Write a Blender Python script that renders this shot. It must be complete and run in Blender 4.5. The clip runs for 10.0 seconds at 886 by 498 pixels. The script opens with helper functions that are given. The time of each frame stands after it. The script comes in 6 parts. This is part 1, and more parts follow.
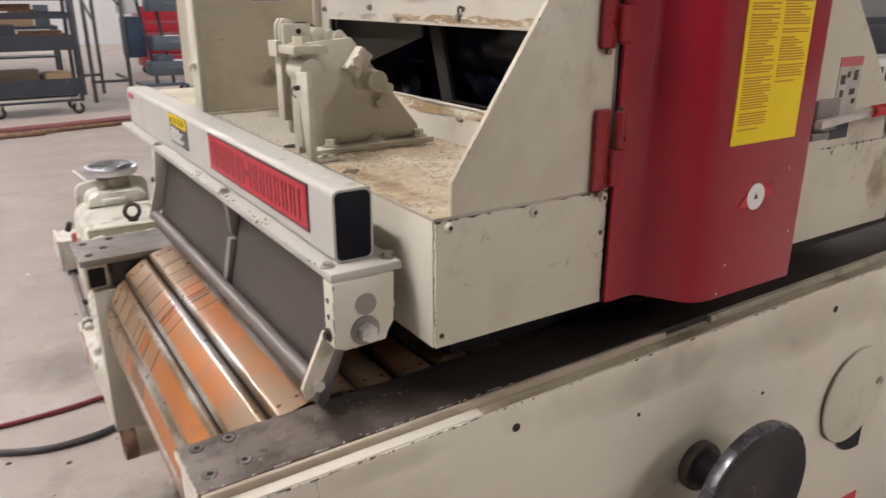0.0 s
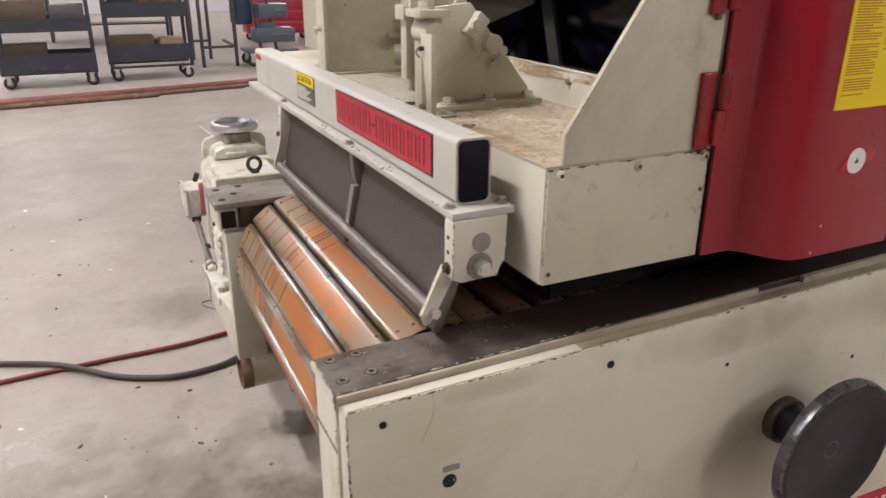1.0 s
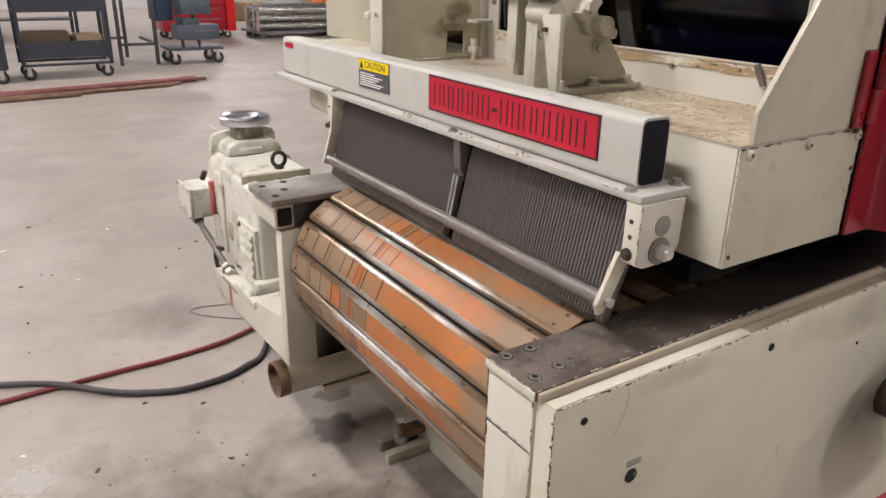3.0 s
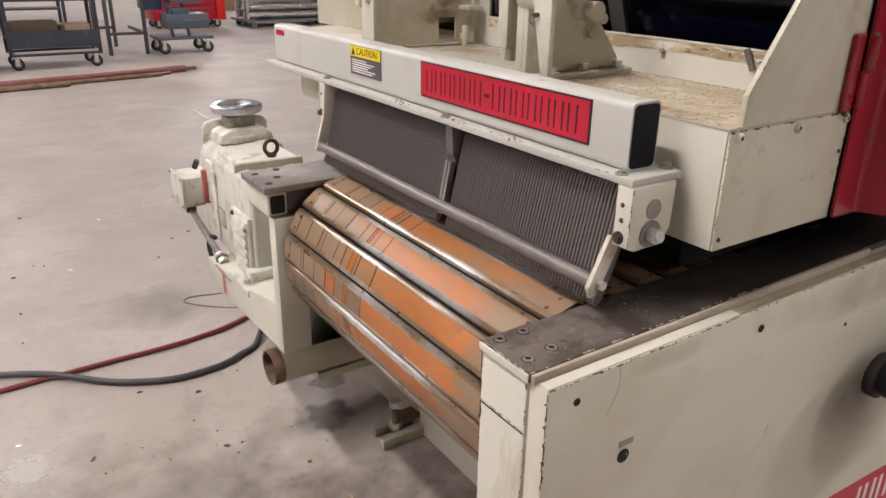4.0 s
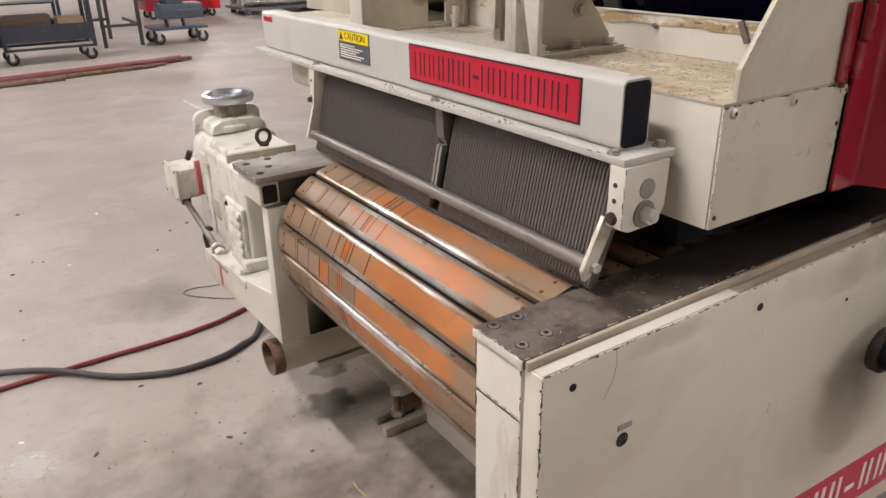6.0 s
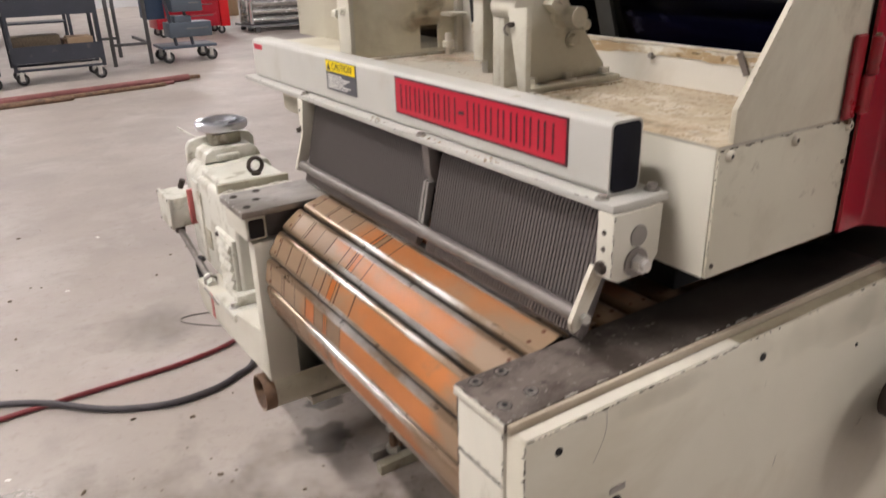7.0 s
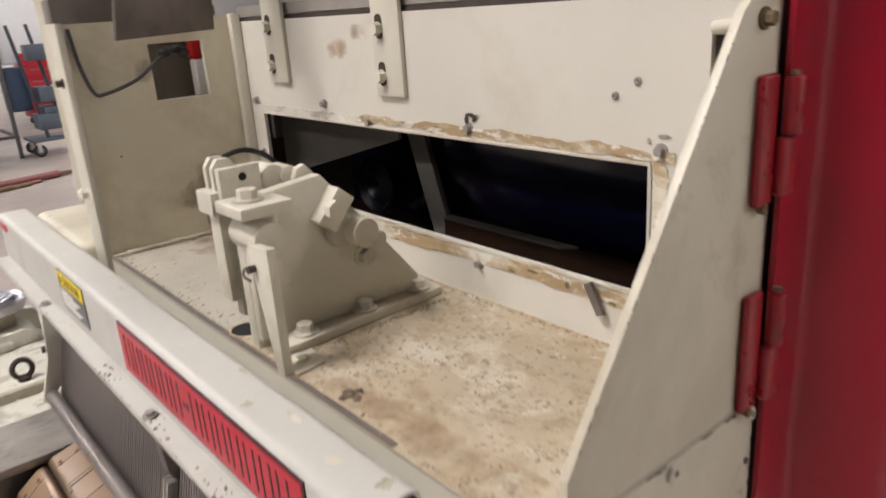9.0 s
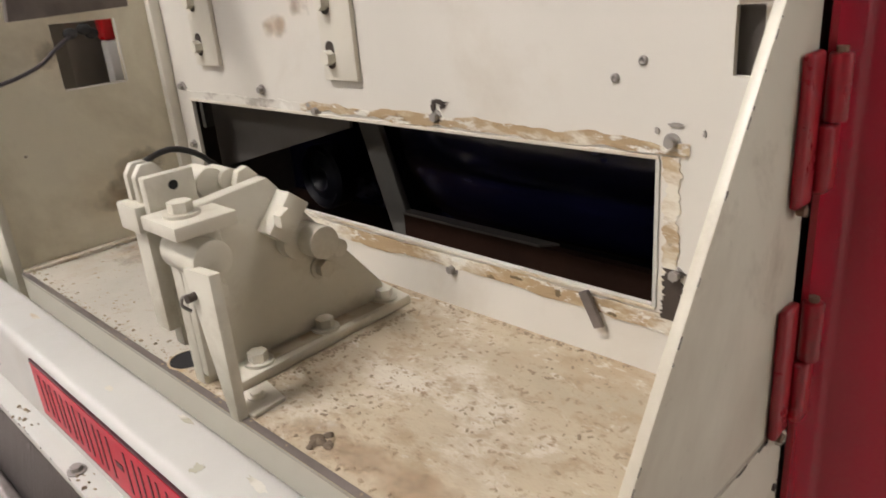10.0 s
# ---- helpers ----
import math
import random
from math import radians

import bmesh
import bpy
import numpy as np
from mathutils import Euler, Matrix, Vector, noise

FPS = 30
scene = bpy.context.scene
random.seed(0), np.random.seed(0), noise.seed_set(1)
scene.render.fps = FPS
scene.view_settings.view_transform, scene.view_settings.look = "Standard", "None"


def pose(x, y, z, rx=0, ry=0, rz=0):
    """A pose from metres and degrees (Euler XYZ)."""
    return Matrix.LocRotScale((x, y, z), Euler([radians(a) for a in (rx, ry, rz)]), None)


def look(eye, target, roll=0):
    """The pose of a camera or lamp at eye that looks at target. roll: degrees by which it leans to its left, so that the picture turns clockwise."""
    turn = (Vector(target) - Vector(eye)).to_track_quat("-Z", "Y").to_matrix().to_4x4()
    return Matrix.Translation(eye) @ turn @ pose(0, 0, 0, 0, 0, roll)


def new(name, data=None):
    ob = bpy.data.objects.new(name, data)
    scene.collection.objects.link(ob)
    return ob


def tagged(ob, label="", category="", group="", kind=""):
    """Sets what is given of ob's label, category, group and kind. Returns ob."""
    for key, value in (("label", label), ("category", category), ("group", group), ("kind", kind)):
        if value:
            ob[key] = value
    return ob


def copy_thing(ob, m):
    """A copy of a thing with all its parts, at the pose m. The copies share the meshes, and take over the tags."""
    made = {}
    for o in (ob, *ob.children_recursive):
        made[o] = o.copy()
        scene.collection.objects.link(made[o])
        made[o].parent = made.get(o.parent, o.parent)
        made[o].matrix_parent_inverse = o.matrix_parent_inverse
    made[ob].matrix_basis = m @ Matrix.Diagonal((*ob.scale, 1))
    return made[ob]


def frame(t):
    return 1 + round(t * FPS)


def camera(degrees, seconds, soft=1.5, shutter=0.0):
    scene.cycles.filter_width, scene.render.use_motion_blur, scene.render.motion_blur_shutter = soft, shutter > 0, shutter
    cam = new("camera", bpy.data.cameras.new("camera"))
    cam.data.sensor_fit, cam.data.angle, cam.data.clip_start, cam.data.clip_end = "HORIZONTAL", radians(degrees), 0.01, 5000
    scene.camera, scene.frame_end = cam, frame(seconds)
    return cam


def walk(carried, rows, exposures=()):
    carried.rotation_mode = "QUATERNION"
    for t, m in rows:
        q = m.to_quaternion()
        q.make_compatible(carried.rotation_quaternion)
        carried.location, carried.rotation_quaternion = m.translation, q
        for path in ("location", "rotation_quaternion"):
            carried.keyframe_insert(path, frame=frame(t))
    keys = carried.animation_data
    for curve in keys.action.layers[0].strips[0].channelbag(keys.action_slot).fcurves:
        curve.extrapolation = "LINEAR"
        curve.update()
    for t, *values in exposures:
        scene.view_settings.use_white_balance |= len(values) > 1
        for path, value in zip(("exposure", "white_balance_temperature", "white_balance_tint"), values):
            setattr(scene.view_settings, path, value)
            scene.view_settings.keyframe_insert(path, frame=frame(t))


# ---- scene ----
cam = camera(62.5, 10.0, soft=1.5, shutter=0.5)
PATH = [
    (0, (0.447, 0.444, 1.505), (1.466, 2.035, 0.848), -0.0),
    (0.5, (0.41, 0.372, 1.509), (1.305, 2.023, 0.82), 0.4),
    (1, (0.343, 0.354, 1.502), (1.151, 2.033, 0.776), 0.2),
    (1.5, (0.225, 0.442, 1.492), (1.066, 2.102, 0.76), 0.0),
    (2, (0.092, 0.557, 1.482), (1.041, 2.166, 0.766), 0.8),
    (2.5, (0.023, 0.606, 1.466), (1.031, 2.18, 0.756), 1.3),
    (4, (0.0, 0.595, 1.453), (1.032, 2.136, 0.703), 0.9),
    (4.5, (0.002, 0.593, 1.452), (1.028, 2.13, 0.686), 0.4),
    (5, (0.02, 0.591, 1.448), (1.042, 2.122, 0.666), -0.1),
    (6.5, (0.037, 0.616, 1.451), (1.042, 2.152, 0.657), -1.2),
    (7, (0.115, 0.642, 1.474), (1.109, 2.203, 0.715), -1.5),
    (7.5, (0.294, 0.682, 1.525), (1.292, 2.268, 0.826), -1.8),
    (8, (0.459, 0.708, 1.553), (1.499, 2.283, 0.893), -2.3),
    (8.5, (0.551, 0.785, 1.574), (1.658, 2.322, 0.933), -3.2),
    (9, (0.607, 0.927, 1.627), (1.801, 2.401, 0.994), -4.0),
    (9.5, (0.649, 1.033, 1.64), (1.9017, 2.4455, 0.9801), -5.0),
    (10, (0.662, 1.053, 1.629), (1.9634, 2.3922, 0.9129), -4.8),
]
walk(cam, [(t, look(eye, target, roll)) for t, eye, target, roll in PATH])

# lamps of the hall
LAMPS = [(-1.8, 2.4), (-5.8, 3.2), (8.0, -4.5), (4.0, -7.5), (13.5, -3.0), (-1.8, 10.5), (-1.0, 23.0), (6.0, 10.5), (6.5, 23.0)]
LAMP_GLOW = 160.0

# ---- world and light ----
world = bpy.data.worlds.new("world")
scene.world = world
world.use_nodes = True
world.node_tree.nodes["Background"].inputs[0].default_value = (0.9, 0.93, 1.0, 1)
world.node_tree.nodes["Background"].inputs[1].default_value = 0.02
scene.view_settings.exposure = 0.0


# ---- builders ----
def thing(name, loc, label, category, group="", kind=""):
    ob = new(name)
    ob.location = loc
    ob.empty_display_size = 0.05
    return tagged(ob, label, category, group, kind)


def place(ob, parent):
    m = Matrix.Translation(parent.location) if parent.type == "EMPTY" else Matrix.Identity(4)
    ob.parent = parent
    ob.matrix_parent_inverse = m.inverted()
    return ob


def finish(bm, name, mats, smooth=40):
    bmesh.ops.recalc_face_normals(bm, faces=bm.faces)
    me = bpy.data.meshes.new(name)
    bm.to_mesh(me)
    bm.free()
    for m in mats if isinstance(mats, (list, tuple)) else [mats]:
        me.materials.append(m)
    if smooth:
        me.polygons.foreach_set("use_smooth", [True] * len(me.polygons))
        me.set_sharp_from_angle(angle=radians(smooth))
    return me


def part(name, bm, material, parent, label="", smooth=40):
    ob = new(name, finish(bm, name, material, smooth))
    place(ob, parent)
    return tagged(ob, label)


def single(name, bm, material, label, category, group="", kind="", smooth=40):
    return tagged(new(name, finish(bm, name, material, smooth)), label, category, group, kind)


def bx(x0, x1, y0, y1, z0, z1, bev=0.0, bm=None, mi=0, seg=2):
    bm = bm or bmesh.new()
    r = bmesh.ops.create_cube(bm, size=1, matrix=Matrix.LocRotScale(((x0 + x1) / 2, (y0 + y1) / 2, (z0 + z1) / 2), None, (x1 - x0, y1 - y0, z1 - z0)))
    fs = {f for v in r["verts"] for f in v.link_faces}
    for f in fs:
        f.material_index = mi
    if bev > 0:
        es = list({e for v in r["verts"] for e in v.link_edges})
        out = bmesh.ops.bevel(bm, geom=es, offset=bev, segments=seg, profile=0.5, affect="EDGES")
        for f in out["faces"]:
            f.material_index = mi
    return bm


def cy(p0, p1, r, seg=20, bm=None, r2=None, mi=0, bev=0.0):
    bm = bm or bmesh.new()
    a, b = Vector(p0), Vector(p1)
    d = b - a
    m = Matrix.Translation((a + b) / 2) @ d.to_track_quat("Z", "Y").to_matrix().to_4x4()
    q = bmesh.ops.create_cone(bm, cap_ends=True, segments=seg, radius1=r, radius2=r if r2 is None else r2, depth=d.length, matrix=m)
    fs = {f for v in q["verts"] for f in v.link_faces}
    for f in fs:
        f.material_index = mi
    if bev > 0:
        es = [e for e in {e for v in q["verts"] for e in v.link_edges} if any(len(f.verts) > 4 for f in e.link_faces)]
        out = bmesh.ops.bevel(bm, geom=es, offset=bev, segments=2, profile=0.5, affect="EDGES")
        for f in out["faces"]:
            f.material_index = mi
    return bm


def prism(pts, axis, a, b, bm=None, bev=0.0, mi=0):
    """A polygon in the plane across axis, drawn out from a to b. x: (y, z); y: (x, z); z: (x, y)."""
    bm = bm or bmesh.new()
    put = {"x": lambda p, c: (c, p[0], p[1]), "y": lambda p, c: (p[0], c, p[1]), "z": lambda p, c: (p[0], p[1], c)}[axis]
    lo = [bm.verts.new(put(p, a)) for p in pts]
    hi = [bm.verts.new(put(p, b)) for p in pts]
    fs = [bm.faces.new(lo), bm.faces.new(hi[::-1])]
    for i in range(len(pts)):
        j = (i + 1) % len(pts)
        fs.append(bm.faces.new((lo[i], hi[i], hi[j], lo[j])))
    for f in fs:
        f.material_index = mi
    if bev > 0:
        es = list({e for f in fs for e in f.edges})
        out = bmesh.ops.bevel(bm, geom=es, offset=bev, segments=2, profile=0.5, affect="EDGES")
        for f in out["faces"]:
            f.material_index = mi
    return bm


def rrect(x0, x1, z0, z1, r, n=5):
    out = []
    for cx, cz, a0 in ((x1 - r, z1 - r, 0), (x0 + r, z1 - r, 90), (x0 + r, z0 + r, 180), (x1 - r, z0 + r, 270)):
        out += [(cx + r * math.cos(radians(a0 + 90 * k / n)), cz + r * math.sin(radians(a0 + 90 * k / n))) for k in range(n + 1)]
    return out


def hexa(p0, p1, r, bm=None, mi=0):
    return cy(p0, p1, r, 6, bm, mi=mi)


def bolt(p, axis, r, h, bm=None, washer=True):
    """A hexagon head with its washer, standing out from p along axis."""
    bm = bm or bmesh.new()
    p, n = Vector(p), Vector(axis).normalized()
    t = 0.0
    if washer:
        cy(p - n * 0.002, p + n * r * 0.3, r * 1.5, 18, bm)
        t = r * 0.3
    hexa(p + n * (t - 0.001), p + n * (t + h), r, bm)
    return bm


def smooth_path(pts, n=10):
    pts = [Vector(p) for p in pts]
    out = []
    for i in range(len(pts) - 1):
        p0, p1, p2, p3 = pts[max(i - 1, 0)], pts[i], pts[i + 1], pts[min(i + 2, len(pts) - 1)]
        for k in range(n):
            t = k / n
            out.append(0.5 * (2 * p1 + (p2 - p0) * t + (2 * p0 - 5 * p1 + 4 * p2 - p3) * t * t + (3 * p1 - p0 - 3 * p2 + p3) * t ** 3))
    return out + [pts[-1]]


def sweep(pts, r, seg=10, bm=None, n=10, closed=False, mi=0):
    bm = bm or bmesh.new()
    path = smooth_path(pts, n) if n else [Vector(p) for p in pts]
    rings = []
    for i, p in enumerate(path):
        if closed:
            d = path[(i + 1) % len(path)] - path[i - 1]
        else:
            d = path[min(i + 1, len(path) - 1)] - path[max(i - 1, 0)]
        q = d.to_track_quat("Z", "Y")
        if i == 0:
            side = q @ Vector((1, 0, 0))
        side = (side - d.normalized() * side.dot(d.normalized())).normalized()
        up = d.normalized().cross(side)
        rings.append([bm.verts.new(p + r * (math.cos(a) * side + math.sin(a) * up)) for a in (2 * math.pi * k / seg for k in range(seg))])
    m = len(rings)
    for i in range(m if closed else m - 1):
        for k in range(seg):
            f = bm.faces.new((rings[i][k], rings[i][(k + 1) % seg], rings[(i + 1) % m][(k + 1) % seg], rings[(i + 1) % m][k]))
            f.material_index = mi
    if not closed:
        for ring in (rings[0][::-1], rings[-1]):
            f = bm.faces.new(ring)
            f.material_index = mi
    return bm


def lathe(prof, centre, axis, seg=32, bm=None, closed=False, mi=0):
    """A profile of (radius, height) turned round axis at centre."""
    bm = bm or bmesh.new()
    m = Matrix.Translation(centre) @ Vector(axis).to_track_quat("Z", "Y").to_matrix().to_4x4()
    rings = []
    for r, h in prof:
        rings.append([bm.verts.new(m @ Vector((r * math.cos(2 * math.pi * k / seg), r * math.sin(2 * math.pi * k / seg), h))) for k in range(seg)])
    cnt = len(rings)
    for i in range(cnt if closed else cnt - 1):
        for k in range(seg):
            f = bm.faces.new((rings[i][k], rings[i][(k + 1) % seg], rings[(i + 1) % cnt][(k + 1) % seg], rings[(i + 1) % cnt][k]))
            f.material_index = mi
    if not closed:
        for ring in (rings[0][::-1], rings[-1]):
            bm.faces.new(ring).material_index = mi
    return bm


def slab_hole(y0, y1, z0, z1, holes, x0, x1, bm=None):
    """A sheet across x with rectangular holes (y0, y1, z0, z1), as a grid of joined blocks with no seams."""
    bm = bm or bmesh.new()
    ys = sorted({y0, y1, *(h[0] for h in holes), *(h[1] for h in holes)})
    zs = sorted({z0, z1, *(h[2] for h in holes), *(h[3] for h in holes)})
    open_at = lambda y, z: any(h[0] < y < h[1] and h[2] < z < h[3] for h in holes)
    v = {}

    def get(x, y, z):
        if (x, y, z) not in v:
            v[(x, y, z)] = bm.verts.new((x, y, z))
        return v[(x, y, z)]

    solid = {(i, j): not open_at((ys[i] + ys[i + 1]) / 2, (zs[j] + zs[j + 1]) / 2) for i in range(len(ys) - 1) for j in range(len(zs) - 1)}
    for (i, j), s in solid.items():
        if not s:
            continue
        a, b, c, d = ys[i], ys[i + 1], zs[j], zs[j + 1]
        bm.faces.new((get(x0, a, c), get(x0, a, d), get(x0, b, d), get(x0, b, c)))
        bm.faces.new((get(x1, a, c), get(x1, b, c), get(x1, b, d), get(x1, a, d)))
        for di, dj, p, q in ((-1, 0, (a, c), (a, d)), (1, 0, (b, c), (b, d)), (0, -1, (a, c), (b, c)), (0, 1, (a, d), (b, d))):
            if not solid.get((i + di, j + dj), False):
                bm.faces.new((get(x0, *p), get(x0, *q), get(x1, *q), get(x1, *p)))
    return bm


def crumbs(spots):
    """Many small lumps (x, y, z, sx, sy, sz, turn) as one mesh."""
    bm = bmesh.new()
    cube = [(a, b, c) for a in (-1, 1) for b in (-1, 1) for c in (-1, 1)]
    quads = ((0, 1, 3, 2), (4, 6, 7, 5), (0, 4, 5, 1), (2, 3, 7, 6), (0, 2, 6, 4), (1, 5, 7, 3))
    vs, fs = [], []
    for x, y, z, sx, sy, sz, t in spots:
        k, c, s = len(vs), math.cos(t), math.sin(t)
        for a, b, d in cube:
            f = 0.6 if d > 0 else 1.0
            vs.append((x + c * a * sx * f - s * b * sy * f, y + s * a * sx * f + c * b * sy * f, z + d * sz))
        fs += [[k + i for i in q] for q in quads]
    me = bpy.data.meshes.new("crumbs")
    me.from_pydata(vs, [], fs)
    bm.from_mesh(me)
    bpy.data.meshes.remove(me)
    return bm


def chips_along(p0, p1, sides, n, seed, size=0.004):
    """Flaked paint along an edge: small thin patches on each of its faces. sides: (way off the edge, normal)."""
    r = random.Random(seed)
    a, b = Vector(p0), Vector(p1)
    along = (b - a).normalized()
    bm = bmesh.new()
    for i in range(n):
        c = a.lerp(b, r.random())
        off, nrm = (Vector(v) for v in sides[r.randrange(len(sides))])
        w, h = size * (0.4 + 1.8 * r.random() ** 2), size * (0.25 + 0.7 * r.random() ** 2)
        ring = []
        m = 9
        for k in range(m):
            t = math.pi * k / (m - 1)
            q = 0.65 + 0.5 * r.random()
            ring.append(bm.verts.new(c + along * w * math.cos(t) * q + off * h * math.sin(t) * q + nrm * 0.0006))
        top = bm.faces.new(ring)
        ext = bmesh.ops.extrude_face_region(bm, geom=[top])
        for v in ext["geom"]:
            if isinstance(v, bmesh.types.BMVert):
                v.co -= nrm * 0.0008
    return bm


def turned(bm, m):
    bmesh.ops.transform(bm, matrix=m, verts=bm.verts)
    return bm


# ---- materials ----
def surf(name, col, rough=0.5, metal=0.0, var=0.08, vscale=5.0, stain=None, chips=None, bump=0.1, bscale=120.0, rvar=0.1, stretch=None, per_object=0.0, spec=0.5, grade=None):
    """Paint, metal or stone. grade: (colour, axis, from, to, waver) of a worn, soaked or shaded end with a wavering
    border, or a list of them. stain, chips: (colour, scale, from, to) of a noise; chips also lie a little lower.
    """
    m = bpy.data.materials.new(name)
    m.use_nodes = True
    nt = m.node_tree
    n, l = nt.nodes, nt.links
    bsdf = n["Principled BSDF"]
    bsdf.inputs["Metallic"].default_value = metal
    bsdf.inputs["Specular IOR Level"].default_value = spec
    co = raw = n.new("ShaderNodeTexCoord").outputs["Object"]
    if stretch:
        mp = n.new("ShaderNodeMapping")
        mp.inputs["Scale"].default_value = stretch
        l.new(co, mp.inputs[0])
        co = mp.outputs[0]
    if per_object:
        info = n.new("ShaderNodeObjectInfo")
        add = n.new("ShaderNodeVectorMath")
        add.operation = "MULTIPLY_ADD"
        comb = n.new("ShaderNodeCombineXYZ")
        for k in range(3):
            l.new(info.outputs["Random"], comb.inputs[k])
        add.inputs[1].default_value = (per_object,) * 3
        l.new(comb.outputs[0], add.inputs[0])
        l.new(co, add.inputs[2])
        co = add.outputs[0]

    def noise_of(scale, detail=4.0, rgh=0.6, dist=0.0):
        t = n.new("ShaderNodeTexNoise")
        t.inputs["Scale"].default_value, t.inputs["Detail"].default_value, t.inputs["Roughness"].default_value, t.inputs["Distortion"].default_value = scale, detail, rgh, dist
        l.new(co, t.inputs["Vector"])
        return t.outputs["Fac"]

    def ramp(fac, lo, hi):
        r = n.new("ShaderNodeMapRange")
        r.inputs["From Min"].default_value, r.inputs["From Max"].default_value = lo, hi
        l.new(fac, r.inputs["Value"])
        return r.outputs["Result"]

    def mix(fac, a, b):
        x = n.new("ShaderNodeMix")
        x.data_type = "RGBA"
        l.new(fac, x.inputs[0])
        for s, v in ((6, a), (7, b)):
            if isinstance(v, tuple):
                x.inputs[s].default_value = (*v, 1)
            else:
                l.new(v, x.inputs[s])
        return x.outputs[2]

    lowc, highc = tuple(c * (1 - var) for c in col), tuple(min(1, c * (1 + var)) for c in col)
    c = mix(ramp(noise_of(vscale, 5), 0.3, 0.7), lowc, highc)
    fine = noise_of(bscale, 3)
    height = fine
    rg = n.new("ShaderNodeMapRange")
    rg.inputs["To Min"].default_value, rg.inputs["To Max"].default_value = max(0.03, rough - rvar), min(1, rough + rvar)
    l.new(noise_of(vscale * 3, 5), rg.inputs["Value"])
    rough_out = rg.outputs["Result"]
    for spec_ in (stain if isinstance(stain, list) else [stain] if stain else []):
        scol, ssc, lo, hi = spec_
        c = mix(ramp(noise_of(ssc, 6, 0.65, 0.3), lo, hi), c, scol)
    for gcol, axis, lo, hi, waver in (grade if isinstance(grade, list) else [grade] if grade else []):
        sep = n.new("ShaderNodeSeparateXYZ")
        l.new(raw, sep.inputs[0])
        wob = n.new("ShaderNodeMath")
        wob.operation = "MULTIPLY_ADD"
        wob.inputs[1].default_value = waver
        l.new(noise_of(7.0, 6, 0.65), wob.inputs[0])
        l.new(sep.outputs[axis], wob.inputs[2])
        c = mix(ramp(wob.outputs[0], lo + waver / 2, hi + waver / 2), c, gcol)
    for spec_ in (chips if isinstance(chips, list) else [chips] if chips else []):
        ccol, csc, lo, hi = spec_
        f = ramp(noise_of(csc, 7, 0.7, 0.15), lo, hi)
        c = mix(f, c, ccol)
        sub = n.new("ShaderNodeMath")
        sub.operation = "MULTIPLY_ADD"
        sub.inputs[1].default_value = -1.5
        l.new(f, sub.inputs[0])
        l.new(height, sub.inputs[2])
        height = sub.outputs[0]
    l.new(c, bsdf.inputs["Base Color"])
    l.new(rough_out, bsdf.inputs["Roughness"])
    bp = n.new("ShaderNodeBump")
    bp.inputs["Strength"].default_value, bp.inputs["Distance"].default_value = bump, 0.002
    l.new(height, bp.inputs["Height"])
    l.new(bp.outputs[0], bsdf.inputs["Normal"])
    return m


def stain_film(name, col, axes, scale, soft=0.12, rough=0.6, amount=0.4):
    """A soaked-in stain or a painted falloff: patchy, and fading out towards the rim of its thin sheet."""
    m = bpy.data.materials.new(name)
    m.use_nodes = True
    nt = m.node_tree
    n, l = nt.nodes, nt.links
    b = n["Principled BSDF"]
    b.inputs["Base Color"].default_value = (*col, 1)
    b.inputs["Roughness"].default_value = rough
    tc = n.new("ShaderNodeTexCoord")
    sep = n.new("ShaderNodeSeparateXYZ")
    l.new(tc.outputs["Generated"], sep.inputs[0])

    def calc(op, p, q, r=None):
        x = n.new("ShaderNodeMath")
        x.operation = op
        for k, v in enumerate((p, q, r)):
            if v is None:
                continue
            if isinstance(v, (int, float)):
                x.inputs[k].default_value = v
            else:
                l.new(v, x.inputs[k])
        return x.outputs[0]

    hump = None
    for a in axes:
        u = sep.outputs[a]
        h = calc("MULTIPLY", calc("MULTIPLY", u, calc("SUBTRACT", 1.0, u)), 4.0)
        hump = h if hump is None else calc("MULTIPLY", hump, h)
    t = n.new("ShaderNodeTexNoise")
    t.inputs["Scale"].default_value, t.inputs["Detail"].default_value, t.inputs["Roughness"].default_value = scale, 6.0, 0.62
    l.new(tc.outputs["Object"], t.inputs["Vector"])
    level = calc("ADD", t.outputs["Fac"], calc("MULTIPLY", hump, 0.5))
    r = n.new("ShaderNodeMapRange")
    r.inputs["From Min"].default_value, r.inputs["From Max"].default_value = 0.72, 0.72 + soft
    l.new(level, r.inputs["Value"])
    tr = n.new("ShaderNodeBsdfTransparent")
    mx = n.new("ShaderNodeMixShader")
    l.new(calc("MULTIPLY", r.outputs["Result"], amount), mx.inputs[0])
    l.new(tr.outputs[0], mx.inputs[1])
    l.new(b.outputs[0], mx.inputs[2])
    l.new(mx.outputs[0], n["Material Output"].inputs["Surface"])
    return m


def glow(name, col, strength):
    m = bpy.data.materials.new(name)
    m.use_nodes = True
    b = m.node_tree.nodes["Principled BSDF"]
    b.inputs["Base Color"].default_value = (*col, 1)
    b.inputs["Emission Color"].default_value = (*col, 1)
    b.inputs["Emission Strength"].default_value = strength
    return m


